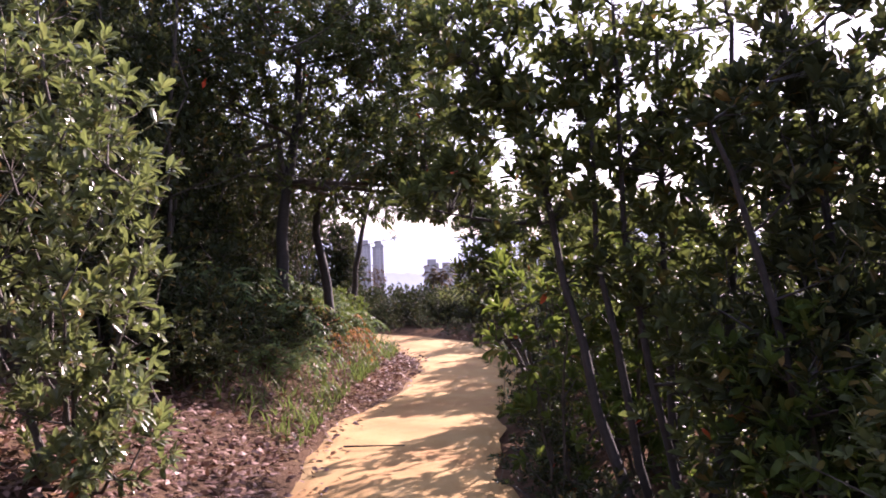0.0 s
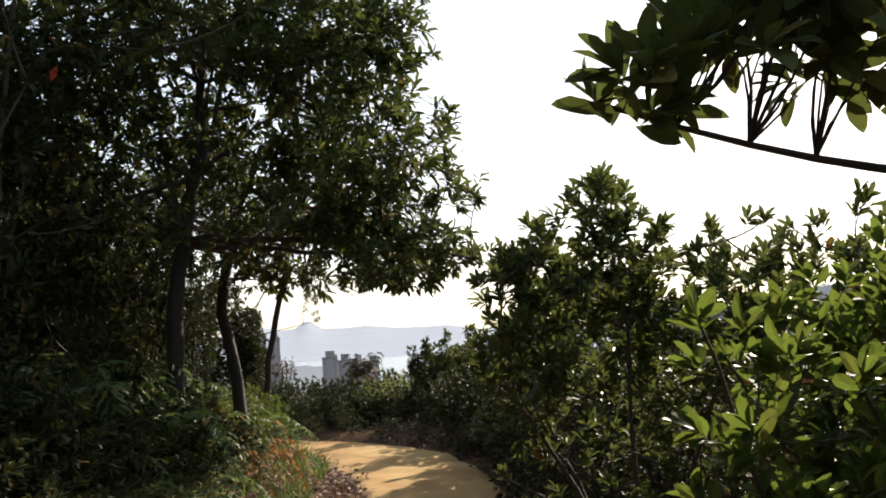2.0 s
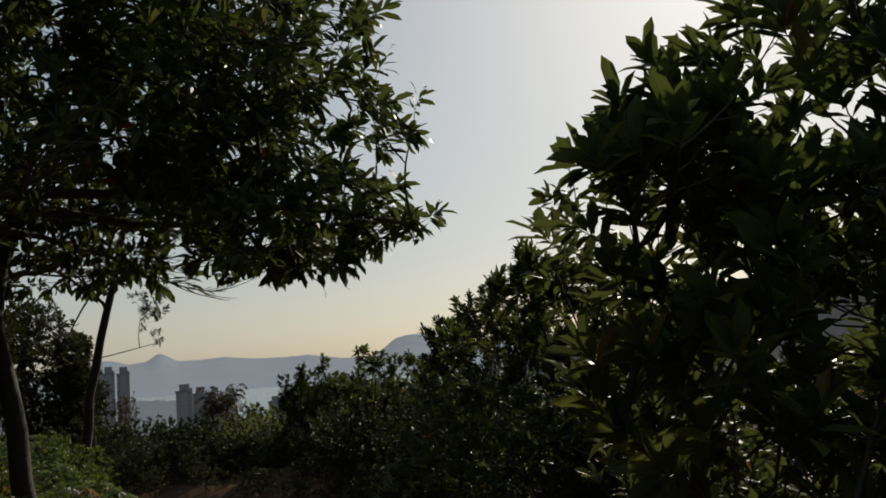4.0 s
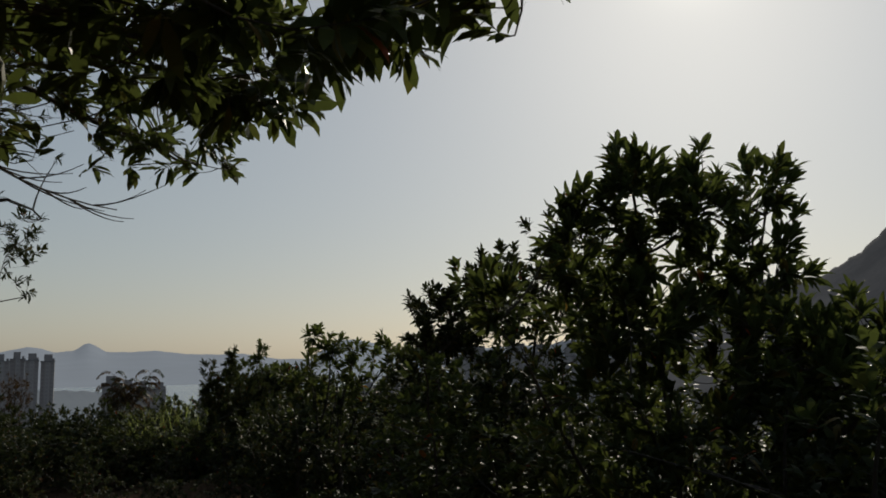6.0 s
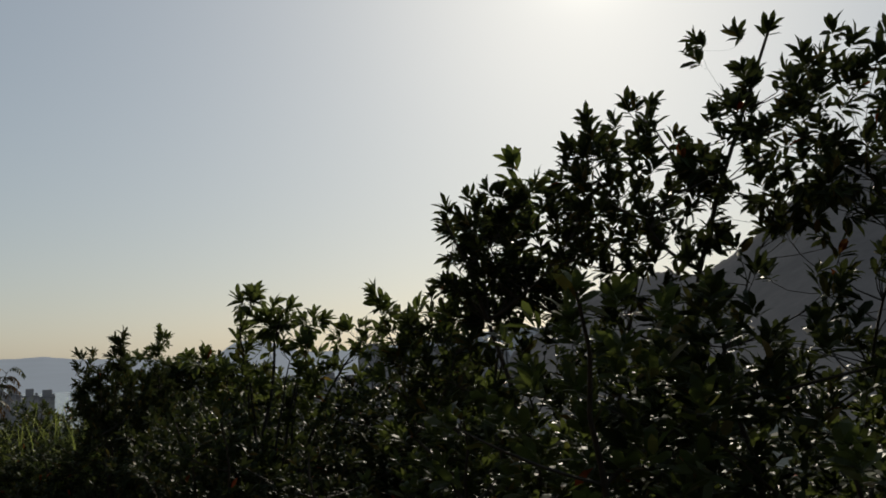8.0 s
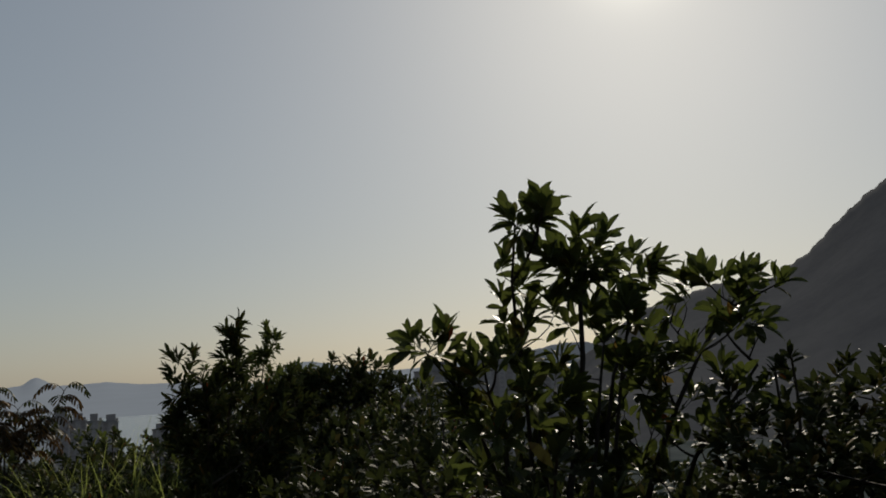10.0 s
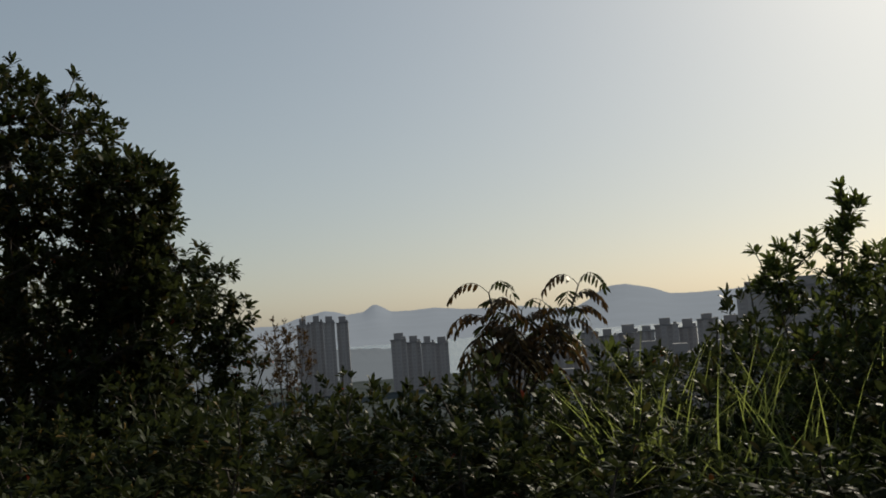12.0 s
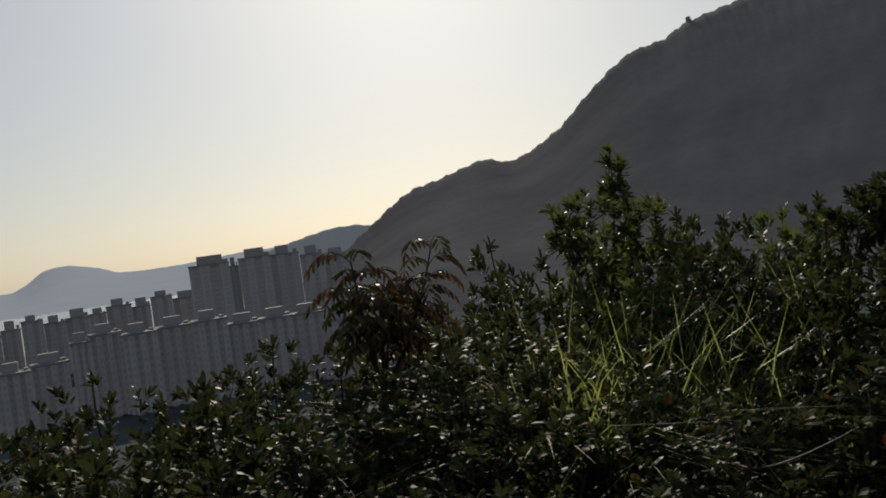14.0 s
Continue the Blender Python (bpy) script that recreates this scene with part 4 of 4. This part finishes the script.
tagged(bush("sapling", 54, (-2.4, 26.0), ((-2.38, 26.0, 0.55, 0.3, 0.28, 0.42, 170), (-2.4, 26.0, 0.0, 0.2, 0.2, 0.3, 40)), 11, 0.012, LEAF_RUSSET, 0.055, 0.36, 4, 3),
       "thin twiggy sapling with few russet leaves", "sapling")

# the uphill edge
tagged(bush("large_shrub", 61, (-2.1, 4.7), ((-1.85, 4.5, 2.0, 0.38, 0.5, 0.6, 90), (-1.95, 4.5, 1.2, 0.42, 0.5, 0.6, 90), (-2.4, 4.6, 2.5, 0.6, 0.6, 0.6, 100), (-2.4, 4.6, 1.0, 0.6, 0.5, 0.7, 100), (-1.85, 4.4, 0.6, 0.32, 0.4, 0.35, 60)),
            9, 0.02, LEAF_SUNLIT, 0.1, 0.38, 8, 5, fine=3), "tall shrub with glossy light-green leaves on the bank", "shrub", UPHILL)


# fillers: a few models of each height, copied
def model(seed, h, r, twigs, leaf, size, fine, at, label, group, name="shrub", wide=0.4):
    x, y = at
    z = float(ground_z(x, y)[0])
    ob = bush(name, seed, at, ((x, y, z + h * 0.62, r * 0.8, r * 0.8, h * 0.36, twigs), (x + r * 0.3, y, z + h * 0.35, r, r * 0.9, h * 0.32, twigs // 2),
                               (x - r * 0.35, y + r * 0.2, z + h * 0.7, r * 0.45, r * 0.45, h * 0.3, twigs // 4)), 5, 0.008 + 0.004 * h, leaf, size, wide, whorl=8, along=4, fine=fine, twigs=False)
    return tagged(ob, label, "shrub", group)


mid_a = model(101, 1.75, 0.6, 110, LEAF, 0.08, 1, (1.95, 10.3), "dense dark-green evergreen shrub in the hedge", VALLEY)
mid_b = model(102, 1.7, 0.6, 110, LEAF_DARK, 0.07, 1, (1.9, 13.1), "dense dark small-leaved shrub in the hedge", VALLEY)
mid_a.scale = (1, 1, 0.78)
mid_b.scale = (1, 1, 0.85)
under = model(109, 1.6, 0.65, 110, LEAF_DARK, 0.09, 0, (-3.2, 9.0), "dark undergrowth shrub on the uphill bank", UPHILL)
mid_y = model(110, 1.3, 0.55, 70, LEAF_YOUNG, 0.085, 1, (1.35, 3.2), "light-green shrub of the thicket beside the path", VALLEY)
low_a = model(103, 1.05, 0.55, 72, LEAF_DARK, 0.066, 1, (1.25, 18.3), "low dark shrub of the thicket below the path", VALLEY)
low_b = model(104, 1.0, 0.55, 64, LEAF_DARK, 0.07, 1, (-0.6, 20.9), "low glossy-leaved shrub of the thicket below the path", VALLEY)
# mid-green shrub in the dark leaf colour, for shade on the near face
low_c = model(105, 0.95, 0.5, 60, LEAF_DARK, 0.07, 1, (-1.8, 20.8), "low shrub of the thicket below the path, leaf colour darkened for shade", VALLEY)
back_a = model(106, 2.2, 1.0, 120, LEAF_DARK, 0.11, 0, (4.2, 10.0), "dark shrub on the slope below the hedge", "shrubs on the valley slope")
tall_a = model(107, 3.6, 1.0, 210, LEAF_DARK, 0.10, 0, (-3.6, 6.5), "tall dark shrub crowding the uphill bank", UPHILL, "large_shrub")
tall_b = model(108, 4.6, 1.3, 250, LEAF_DARK, 0.11, 0, (-4.2, 9.5), "tall dark thicket tree crowding the uphill bank", UPHILL, "large_shrub")


def rows_of(models, x0, x1, y0, y1, step, lo=0.85, hi=1.12, tall=1.0):
    """Copies on a jittered grid; none stands on the path."""
    for x in np.arange(x0, x1, step):
        for y in np.arange(y0, y1, step):
            xx, yy = float(x + rngp.uniform(-0.35, 0.35) * step), float(y + rngp.uniform(-0.35, 0.35) * step)
            proto = models[int(rngp.integers(len(models)))]
            s = float(rngp.uniform(lo, hi))
            if abs(off_trail(xx, yy)[0][0]) > 1.2:
                put(proto, xx, yy, float(rngp.uniform(0, 360)), s, s * tall * float(rngp.uniform(0.9, 1.1)))


def put_to(model_, x, y, top, turn, wide=1.0):
    """A copy whose tips reach the height top."""
    h = max(v[2] for c in model_.children for v in c.bound_box)
    t = (top - float(ground_z(x, y)[0])) / h
    put(model_, x, y, turn, wide, t)


# valley side
for x, y, s, t in ((1.55, 2.5, 0.9, 0.75), (1.9, 3.3, 1.0, 0.9), (1.35, 4.3, 0.8, 0.55), (2.4, 4.9, 1.1, 1.0), (1.3, 5.7, 0.85, 0.7), (2.1, 6.0, 1.0, 0.95), (2.9, 7.2, 1.1, 1.15), (3.2, 6.2, 1.1, 1.15), (1.7, 8.1, 0.95, 0.85), (2.4, 8.4, 1.0, 1.0), (1.05, 6.3, 0.7, 0.6), (1.9, 5.2, 0.9, 0.8)):
    put((mid_a, mid_y, mid_b if y > 6.5 or y < 3.5 else mid_y)[int(x * 10) % 3], x, y, x * 200, s, t)
rows_of((mid_a, mid_b), 1.55, 3.2, 9.4, 11.2, 0.75, 0.8, 1.0, 0.75)
rows_of((mid_a, mid_b), 1.6, 3.2, 12.4, 15.3, 0.75, 0.8, 1.0, 0.8)
rows_of((low_a, low_b), 1.1, 3.3, 15.6, 19.2, 0.7, 0.9, 1.15, 1.0)
for x in np.arange(-3.8, 2.7, 0.58):
    for y in np.arange(19.75, 23.2, 0.58):
        xx, yy = float(x + rngp.uniform(-0.18, 0.18)), float(y + rngp.uniform(-0.18, 0.18))
        if abs(off_trail(xx, yy)[0][0]) < 1.15:
            continue
        top = float(np.interp(xx, (-3.5, -1.7, -0.9, -0.4, 0.2, 0.6, 1.0, 1.6, 2.2), (0.56, 0.58, 0.55, 0.58, 0.66, 0.73, 0.84, 0.98, 1.04))) + 0.05 * (yy - 21)
        top -= 0.12 * (yy < 20.4) + float(rngp.uniform(0.0, 0.14))
        tall_one = top - float(ground_z(xx, yy)[0]) > 1.35
        put_to((mid_b, mid_a, mid_b, mid_b)[int(rngp.integers(4))] if tall_one else (low_a, low_b, low_a, low_c)[int(rngp.integers(4))], xx, yy, top, float(rngp.uniform(0, 360)), float(rngp.uniform(0.85, 1.1)))
for x, y, top in ((2.02, 16.55, 0.96), (1.95, 16.15, 0.88), (2.35, 16.3, 1.02), (2.3, 16.75, 1.0), (2.6, 16.6, 1.06), (1.4, 17.9, 0.66), (1.75, 17.7, 0.68)):
    put_to(mid_b if y < 17 else low_b, x, y, top, x * 500, 0.85)
put_to(tall_a, -4.6, 22.7, 1.3, 40, 0.75)
put_to(tall_a, -3.9, 22.3, 0.6, 140, 0.6)
put_to(tall_a, -5.6, 23.5, 2.0, 240, 0.8)
put_to(tall_a, -4.3, 24.6, 1.5, 300, 0.8)
rows_of((back_a,), 3.7, 6.0, 5.0, 11.0, 1.45, tall=0.8)
rows_of((back_a,), 3.9, 6.0, 11.6, 24.0, 1.45, tall=0.66)
rows_of((back_a,), -7.0, 3.5, 24.3, 28.0, 1.4, 0.8, 1.0, 0.85)

# undergrowth that hems the sand on the valley side
for k in range(25):
    y = 2.2 + 0.55 * k
    x = float(np.interp(y, CY[40:300], CX[40:300])) + 1.12 + 0.16 * float(smooth(8.0, 10.5, y)) + float(rngp.uniform(-0.08, 0.12))
    put((low_a, low_b)[k % 2], x, y, k * 83.0, float(rngp.uniform(0.5, 0.7)), float(rngp.uniform(0.35, 0.6)))

# low growth on the outer edge of the bend
edge = np.where((CY > 14.2) & (CX > -6.0))[0]
for k, i in enumerate(edge[::3]):
    off = 1.3 + 0.42 * (k % 2) + float(rngp.uniform(-0.08, 0.1))
    x, y = float(CX[i] + TY[i] * off), float(CY[i] - TX[i] * off)
    put_to((low_a, low_b, low_c)[k % 3], x, y, float(CZ[i]) + 0.42 + 0.14 * (k % 2) + float(rngp.uniform(-0.08, 0.08)), k * 71.0, 0.6)

# uphill side
rows_of((under,), -4.4, -2.9, 7.4, 16.0, 0.85, 0.9, 1.15, 0.95)
rows_of((tall_a, tall_b), -6.6, -3.2, 3.0, 16.5, 1.55, 0.85, 1.1)
rows_of((under,), -5.0, -3.2, 9.0, 17.5, 0.95, 1.1, 1.4, 1.7)
rows_of((tall_b,), -10.0, -7.0, 4.0, 18.0, 2.4, 1.0, 1.25)
for x, y, s, t in ((-3.3, 6.2, 0.9, 1.1), (-3.2, 8.2, 0.9, 1.2), (-2.7, 3.2, 0.8, 0.8), (-2.9, 4.2, 0.7, 0.75), (-2.9, 7.0, 0.6, 0.6), (-2.8, 12.2, 0.6, 0.7), (-2.6, 14.0, 0.6, 0.7)):
    put(tall_a, x, y, x * 300 + y * 50, s, t)


# unseen thicket added along the path before the start, to cut sky light
for k in range(9):
    for side in (-1, 1):
        y = -7.5 + 1.0 * k
        x = float(np.interp(y, CY[:200], CX[:200])) + side * (2.2 + 0.35 * (k % 3))
        put((tall_a, tall_b)[(k + (side > 0)) % 2], x, y, k * 67.0 + side * 30, 0.8, 0.95)
# more thicket added past the bend, behind the walker, to cut sky light
for x, y in ((-4.2, 16.0), (-5.4, 16.2), (-6.6, 16.4), (-7.8, 16.4), (-5.0, 14.8), (-3.6, 15.2)):
    put(tall_b, x, y, x * 90, 0.8, 0.85)


# ---- the feathery sapling at the bend, and ferns on the bank ----
def frond_parts(rng, p, out, L, rise, fall, pairs, leaf_l, leaf_w, mat, parent, hang, ribs=True):
    """One feathered leaf: a curved midrib with pairs of leaflets."""
    rach = bend(p, p + out * L * 0.5 + np.array((0, 0, rise)), p + out * L + np.array((0, 0, fall)), pairs + 2)
    tan = np.gradient(rach, axis=0)
    P, Dn, Ls = [], [], []
    for i in range(2, pairs + 2):
        s = unit(np.cross(tan[i], (0, 0, 1)))
        for sg in (-1, 1):
            P.append(rach[i])
            Dn.append(s * sg * 0.85 + unit(tan[i]) * 0.5 - np.array((0, 0, hang)))
            Ls.append(leaf_l * (1.0 - 0.45 * abs(i / pairs - 0.45)) * (0.9 + 0.2 * rng.random()))
    P.append(rach[-1])
    Dn.append(tan[-1] * 5 - np.array((0, 0, 0.2)))
    Ls.append(leaf_l * 0.8)
    Ls = np.array(Ls)
    frond = child("frond", leaf_mesh("frond", P, Dn, Ls, Ls * leaf_w, mat, rng, 1), parent)
    tagged(frond, kind="stuff")
    if ribs:
        child("midrib", tube_mesh("midrib", [(rach, np.linspace(0.003, 0.0014, len(rach)), 3)], TWIG), frond)


def feather_plant(seed, base, arms):
    rng = np.random.default_rng(seed)
    gz = float(ground_z(*base)[0])
    org = np.array((base[0], base[1], gz))
    ob = new("sapling")
    ob.location = org
    fork = np.array((base[0], base[1], 0.3)) - org
    child("trunk", tube_mesh("trunk", [(bend(np.array((0, 0, -0.1)), fork * 0.5 + rng.normal(0, 0.02, 3), fork, 8), np.linspace(0.024, 0.016, 8), 8)], BARK), ob)
    for tip, count in arms:
        end = np.array(tip) - org
        c = bend(fork, fork + (end - fork) * np.array((0.6, 0.6, 0.35)), end, 10)
        child("branch", tube_mesh("branch", [(c, np.linspace(0.012, 0.004, 10), 5)], TWIG), ob)
        for k in range(count):
            p = c[9 - (k * 5) // count]
            th = k * 2.4 + rng.random()
            frond_parts(rng, p, np.array((math.cos(th), math.sin(th), 0)), 0.16 + 0.06 * rng.random(), 0.13, 0.0, 6, 0.10, 0.26, LEAF_RUSSET if k % 3 else LEAF_DARK, ob, 0.6)
    return tagged(ob, "slim sapling with drooping feathery leaves above the low thicket", "sapling")


feather_plant(71, (-0.5, 21.8), (((-0.6, 21.78, 0.95), 9), ((-0.42, 21.85, 0.84), 10), ((-0.1, 21.8, 0.96), 9), ((-0.6, 21.7, 0.6), 9), ((-0.28, 21.75, 0.64), 9), ((-0.5, 21.72, 0.74), 10), ((-0.34, 21.9, 0.72), 9), ((-0.2, 21.8, 0.78), 8), ((-0.62, 21.75, 0.78), 8)))


def fern(seed, at):
    rng = np.random.default_rng(seed)
    ob = new("fern")
    ob.location = (*at, float(ground_z(*at)[0]) - 0.01)
    for k in range(11):
        th = k * 2.4 + rng.random() * 0.5
        frond_parts(rng, np.zeros(3), np.array((math.cos(th), math.sin(th), 0)), 0.3 + 0.22 * rng.random(), 0.42, 0.12, 13, 0.085, 0.24, FERN, ob, 0.1, False)
    return tagged(ob, "dark green fern on the shaded bank", "fern", "ferns on the bank")


ferns = [fern(80, (-1.75, 8.6)), fern(81, (-2.0, 9.6))]
for k in range(30):
    y = float(rngp.uniform(7.4, 15.5))
    x = float(np.interp(y, CY[40:300], CX[40:300]) - rngp.uniform(1.35, 2.7))
    s = float(rngp.uniform(0.9, 1.4))
    put(ferns[k % 2], x, y, k * 77.0, s, s)


for k in range(16):
    y = float(rngp.uniform(8.6, 11.2))
    x = float(np.interp(y, CY[40:300], CX[40:300]) - rngp.uniform(1.7, 2.9))
    s = float(rngp.uniform(1.3, 1.8))
    put(ferns[k % 2], x, y, k * 53.0, s, s * 1.3)


def bracken(seed, at):
    rng = np.random.default_rng(seed)
    ob = new("dry_fern")
    ob.location = (*at, float(ground_z(*at)[0]) - 0.01)
    for k in range(9):
        th = k * 2.4 + rng.random() * 0.5
        frond_parts(rng, np.zeros(3), np.array((math.cos(th), math.sin(th), 0)), 0.22 + 0.2 * rng.random(), 0.5, 0.02, 11, 0.075, 0.3, BRACKEN, ob, 0.5, False)
    return tagged(ob, "withered orange-brown fern between the tree trunks", "fern", "withered ferns on the bank")


dry = bracken(84, (-1.95, 11.4))
for k, (x, y) in enumerate(((-1.85, 11.9), (-2.05, 11.7), (-1.6, 12.5), (-1.75, 13.2), (-2.2, 12.4), (-1.5, 11.2))):
    put(dry, x, y, k * 70.0, 1.0 + 0.12 * (k % 3), 1.1 + 0.2 * (k % 2))

# dark low growth on the shaded bank
bank_low = model(111, 0.9, 0.5, 90, LEAF_DARK, 0.075, 1, (-2.3, 7.6), "low dark shrub on the shaded uphill bank", UPHILL)
for k in range(26):
    y = 6.9 + 0.17 * k + float(rngp.uniform(-0.15, 0.15))
    x = float(np.interp(y, CY[40:300], CX[40:300]) - rngp.uniform(1.55, 2.6))
    put(bank_low, x, y, k * 97.0, float(rngp.uniform(0.75, 1.1)), float(rngp.uniform(0.5, 0.85)))
for k in range(14):
    y = 10.8 + 0.42 * k
    x = float(np.interp(y, CY[40:300], CX[40:300]) - rngp.uniform(1.45, 2.0))
    put(mid_y, x, y, k * 61.0, float(rngp.uniform(0.4, 0.6)), float(rngp.uniform(0.3, 0.5)))


# ---- grass, ferns and litter ----
def blades(rng, P, L, lean, width=0.011):
    """Arching grass blades: arrays of base points, lengths and outward lean."""
    k, s = len(P), 5
    th = rng.random(k) * 6.28
    out = np.stack([np.cos(th), np.sin(th), th * 0], 1)
    side = np.stack([-np.sin(th), np.cos(th), th * 0], 1)
    V = []
    for i in range(s):
        f = i / (s - 1)
        c = P + out * (L * lean * f ** 1.8)[:, None] + np.array((0, 0, 1.0)) * (L * (f - 0.45 * lean * f ** 2.6))[:, None]
        w = (width * (1 - f) ** 0.7 + 0.0008)
        V += [c - side * w * 0.5, c + side * w * 0.5]
    V = np.stack(V, 1)
    q = np.array([(2 * i, 2 * i + 1, 2 * i + 3, 2 * i + 2) for i in range(s - 1)])
    F = (q[None] + (np.arange(k) * 2 * s)[:, None, None]).reshape(-1, 4)
    return V.reshape(-1, 3), F


def tuft(seed, at, count, top, spread_r, lean, label):
    rng = np.random.default_rng(seed)
    count = int(count * 0.8)
    P = rng.normal(0, spread_r, (count, 3)) * np.array((1, 1, 0))
    gz = float(ground_z(*at)[0])
    V, F = blades(rng, P, (top - gz) * (0.6 + 0.42 * rng.random(count)), lean * (0.3 + rng.random(count)), 0.014)
    ob = new("grass_tuft", mesh_of("grass_tuft", V, [F], BLADE))
    ob.location = (*at, gz - 0.01)
    return tagged(ob, label, "grass", "grass tufts at the bend", "stuff")


TALL_GRASS = "tall arching grass tuft catching the light at the bend"
for k, (x, y, n, top) in enumerate(((-0.05, 21.1, 60, 0.95), (-0.25, 20.85, 90, 0.86), (-0.02, 20.75, 90, 0.82), (0.22, 20.85, 90, 0.88), (0.42, 20.75, 80, 0.82), (0.1, 21.3, 50, 0.93),
                                    (0.65, 20.9, 60, 0.88), (1.0, 20.9, 60, 0.9), (0.55, 20.5, 60, 0.86), (0.85, 20.4, 60, 0.92), (1.2, 20.4, 50, 1.0), (1.5, 20.6, 50, 1.02), (0.3, 20.5, 40, 0.8))):
    tuft(200 + k, (x + 0.05, y + 0.05), n * 1.5, top + 0.07, 0.06, 0.85, TALL_GRASS)

rng = np.random.default_rng(5)
k = 2600
yy = rng.uniform(7.0, 16.2, k)
xx = np.interp(yy, CY[:len(CY) // 2 + 120], CX[:len(CX) // 2 + 120]) - 0.85 - 1.1 * rng.random(k) ** 1.5
clump = wave(xx, yy, 2.6, 1.0) + 0.4 * wave(xx, yy, 7.0, 2.0) > 0.02 - 0.25 * (yy > 7)
clump &= np.abs(off_trail(xx, yy)[0]) > 0.8
xx, yy = xx[clump], yy[clump]
V, F = blades(rng, np.stack([xx, yy, ground_z(xx, yy) - 0.01], 1), rng.uniform(0.12, 0.42, len(xx)), rng.uniform(0.5, 1.3, len(xx)), 0.014)
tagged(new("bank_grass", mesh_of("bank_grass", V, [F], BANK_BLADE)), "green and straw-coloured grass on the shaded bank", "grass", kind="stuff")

k = 26000
yy = 0.5 + 17.5 * rng.random(k) ** 1.25
half_c = len(CY) // 2 + 120
cx_ = np.interp(yy, CY[:half_c], CX[:half_c])
off = np.where(rng.random(k) < 0.93, -rng.uniform(0.3, 2.8, k), rng.uniform(1.05, 1.9, k))
xx = cx_ + off
dd = np.abs(off_trail(xx, yy)[0])
pin = 0.34 * pinch(yy)
some = (dd > 0.72 - pin + 0.2 * rng.random(k)) | (rng.random(k) < 0.02) | ((dd > 0.42 - 0.5 * pin) & (rng.random(k) < 0.16))
xx, yy = xx[some], yy[some]
P = np.stack([xx, yy, ground_z(xx, yy) + 0.012 + 0.02 * rng.random(len(xx))], 1)
P[:, 2] += np.where(np.abs(off_trail(xx, yy)[0]) < 0.8 - 0.36 * pinch(yy), 0.06, 0)
Dn = rng.normal(0, 1, (len(xx), 3)) * np.array((1, 1, 0.25))
Ls = rng.uniform(0.045, 0.10, len(xx))
tagged(new("leaf_litter", leaf_mesh("leaf_litter", P, Dn, Ls, Ls * 0.42, LITTER, rng, False)), "dry brown fallen leaves along the path edges", "leaf litter", kind="stuff")

# a fallen twig on the path
tx, ty = -0.95, 6.9
zt = float(np.interp(ty, CY[:half_c], CZ[:half_c])) + 0.03
tw = bend(np.array((tx, ty, zt)), np.array((tx + 0.2, ty - 0.08, zt + 0.02)), np.array((tx + 0.5, ty - 0.02, zt)), 9)
tagged(new("twig", tube_mesh("twig", [(tw, np.linspace(0.009, 0.004, 9), 6)], BARK)), "short fallen dark twig lying on the sand", "twig")
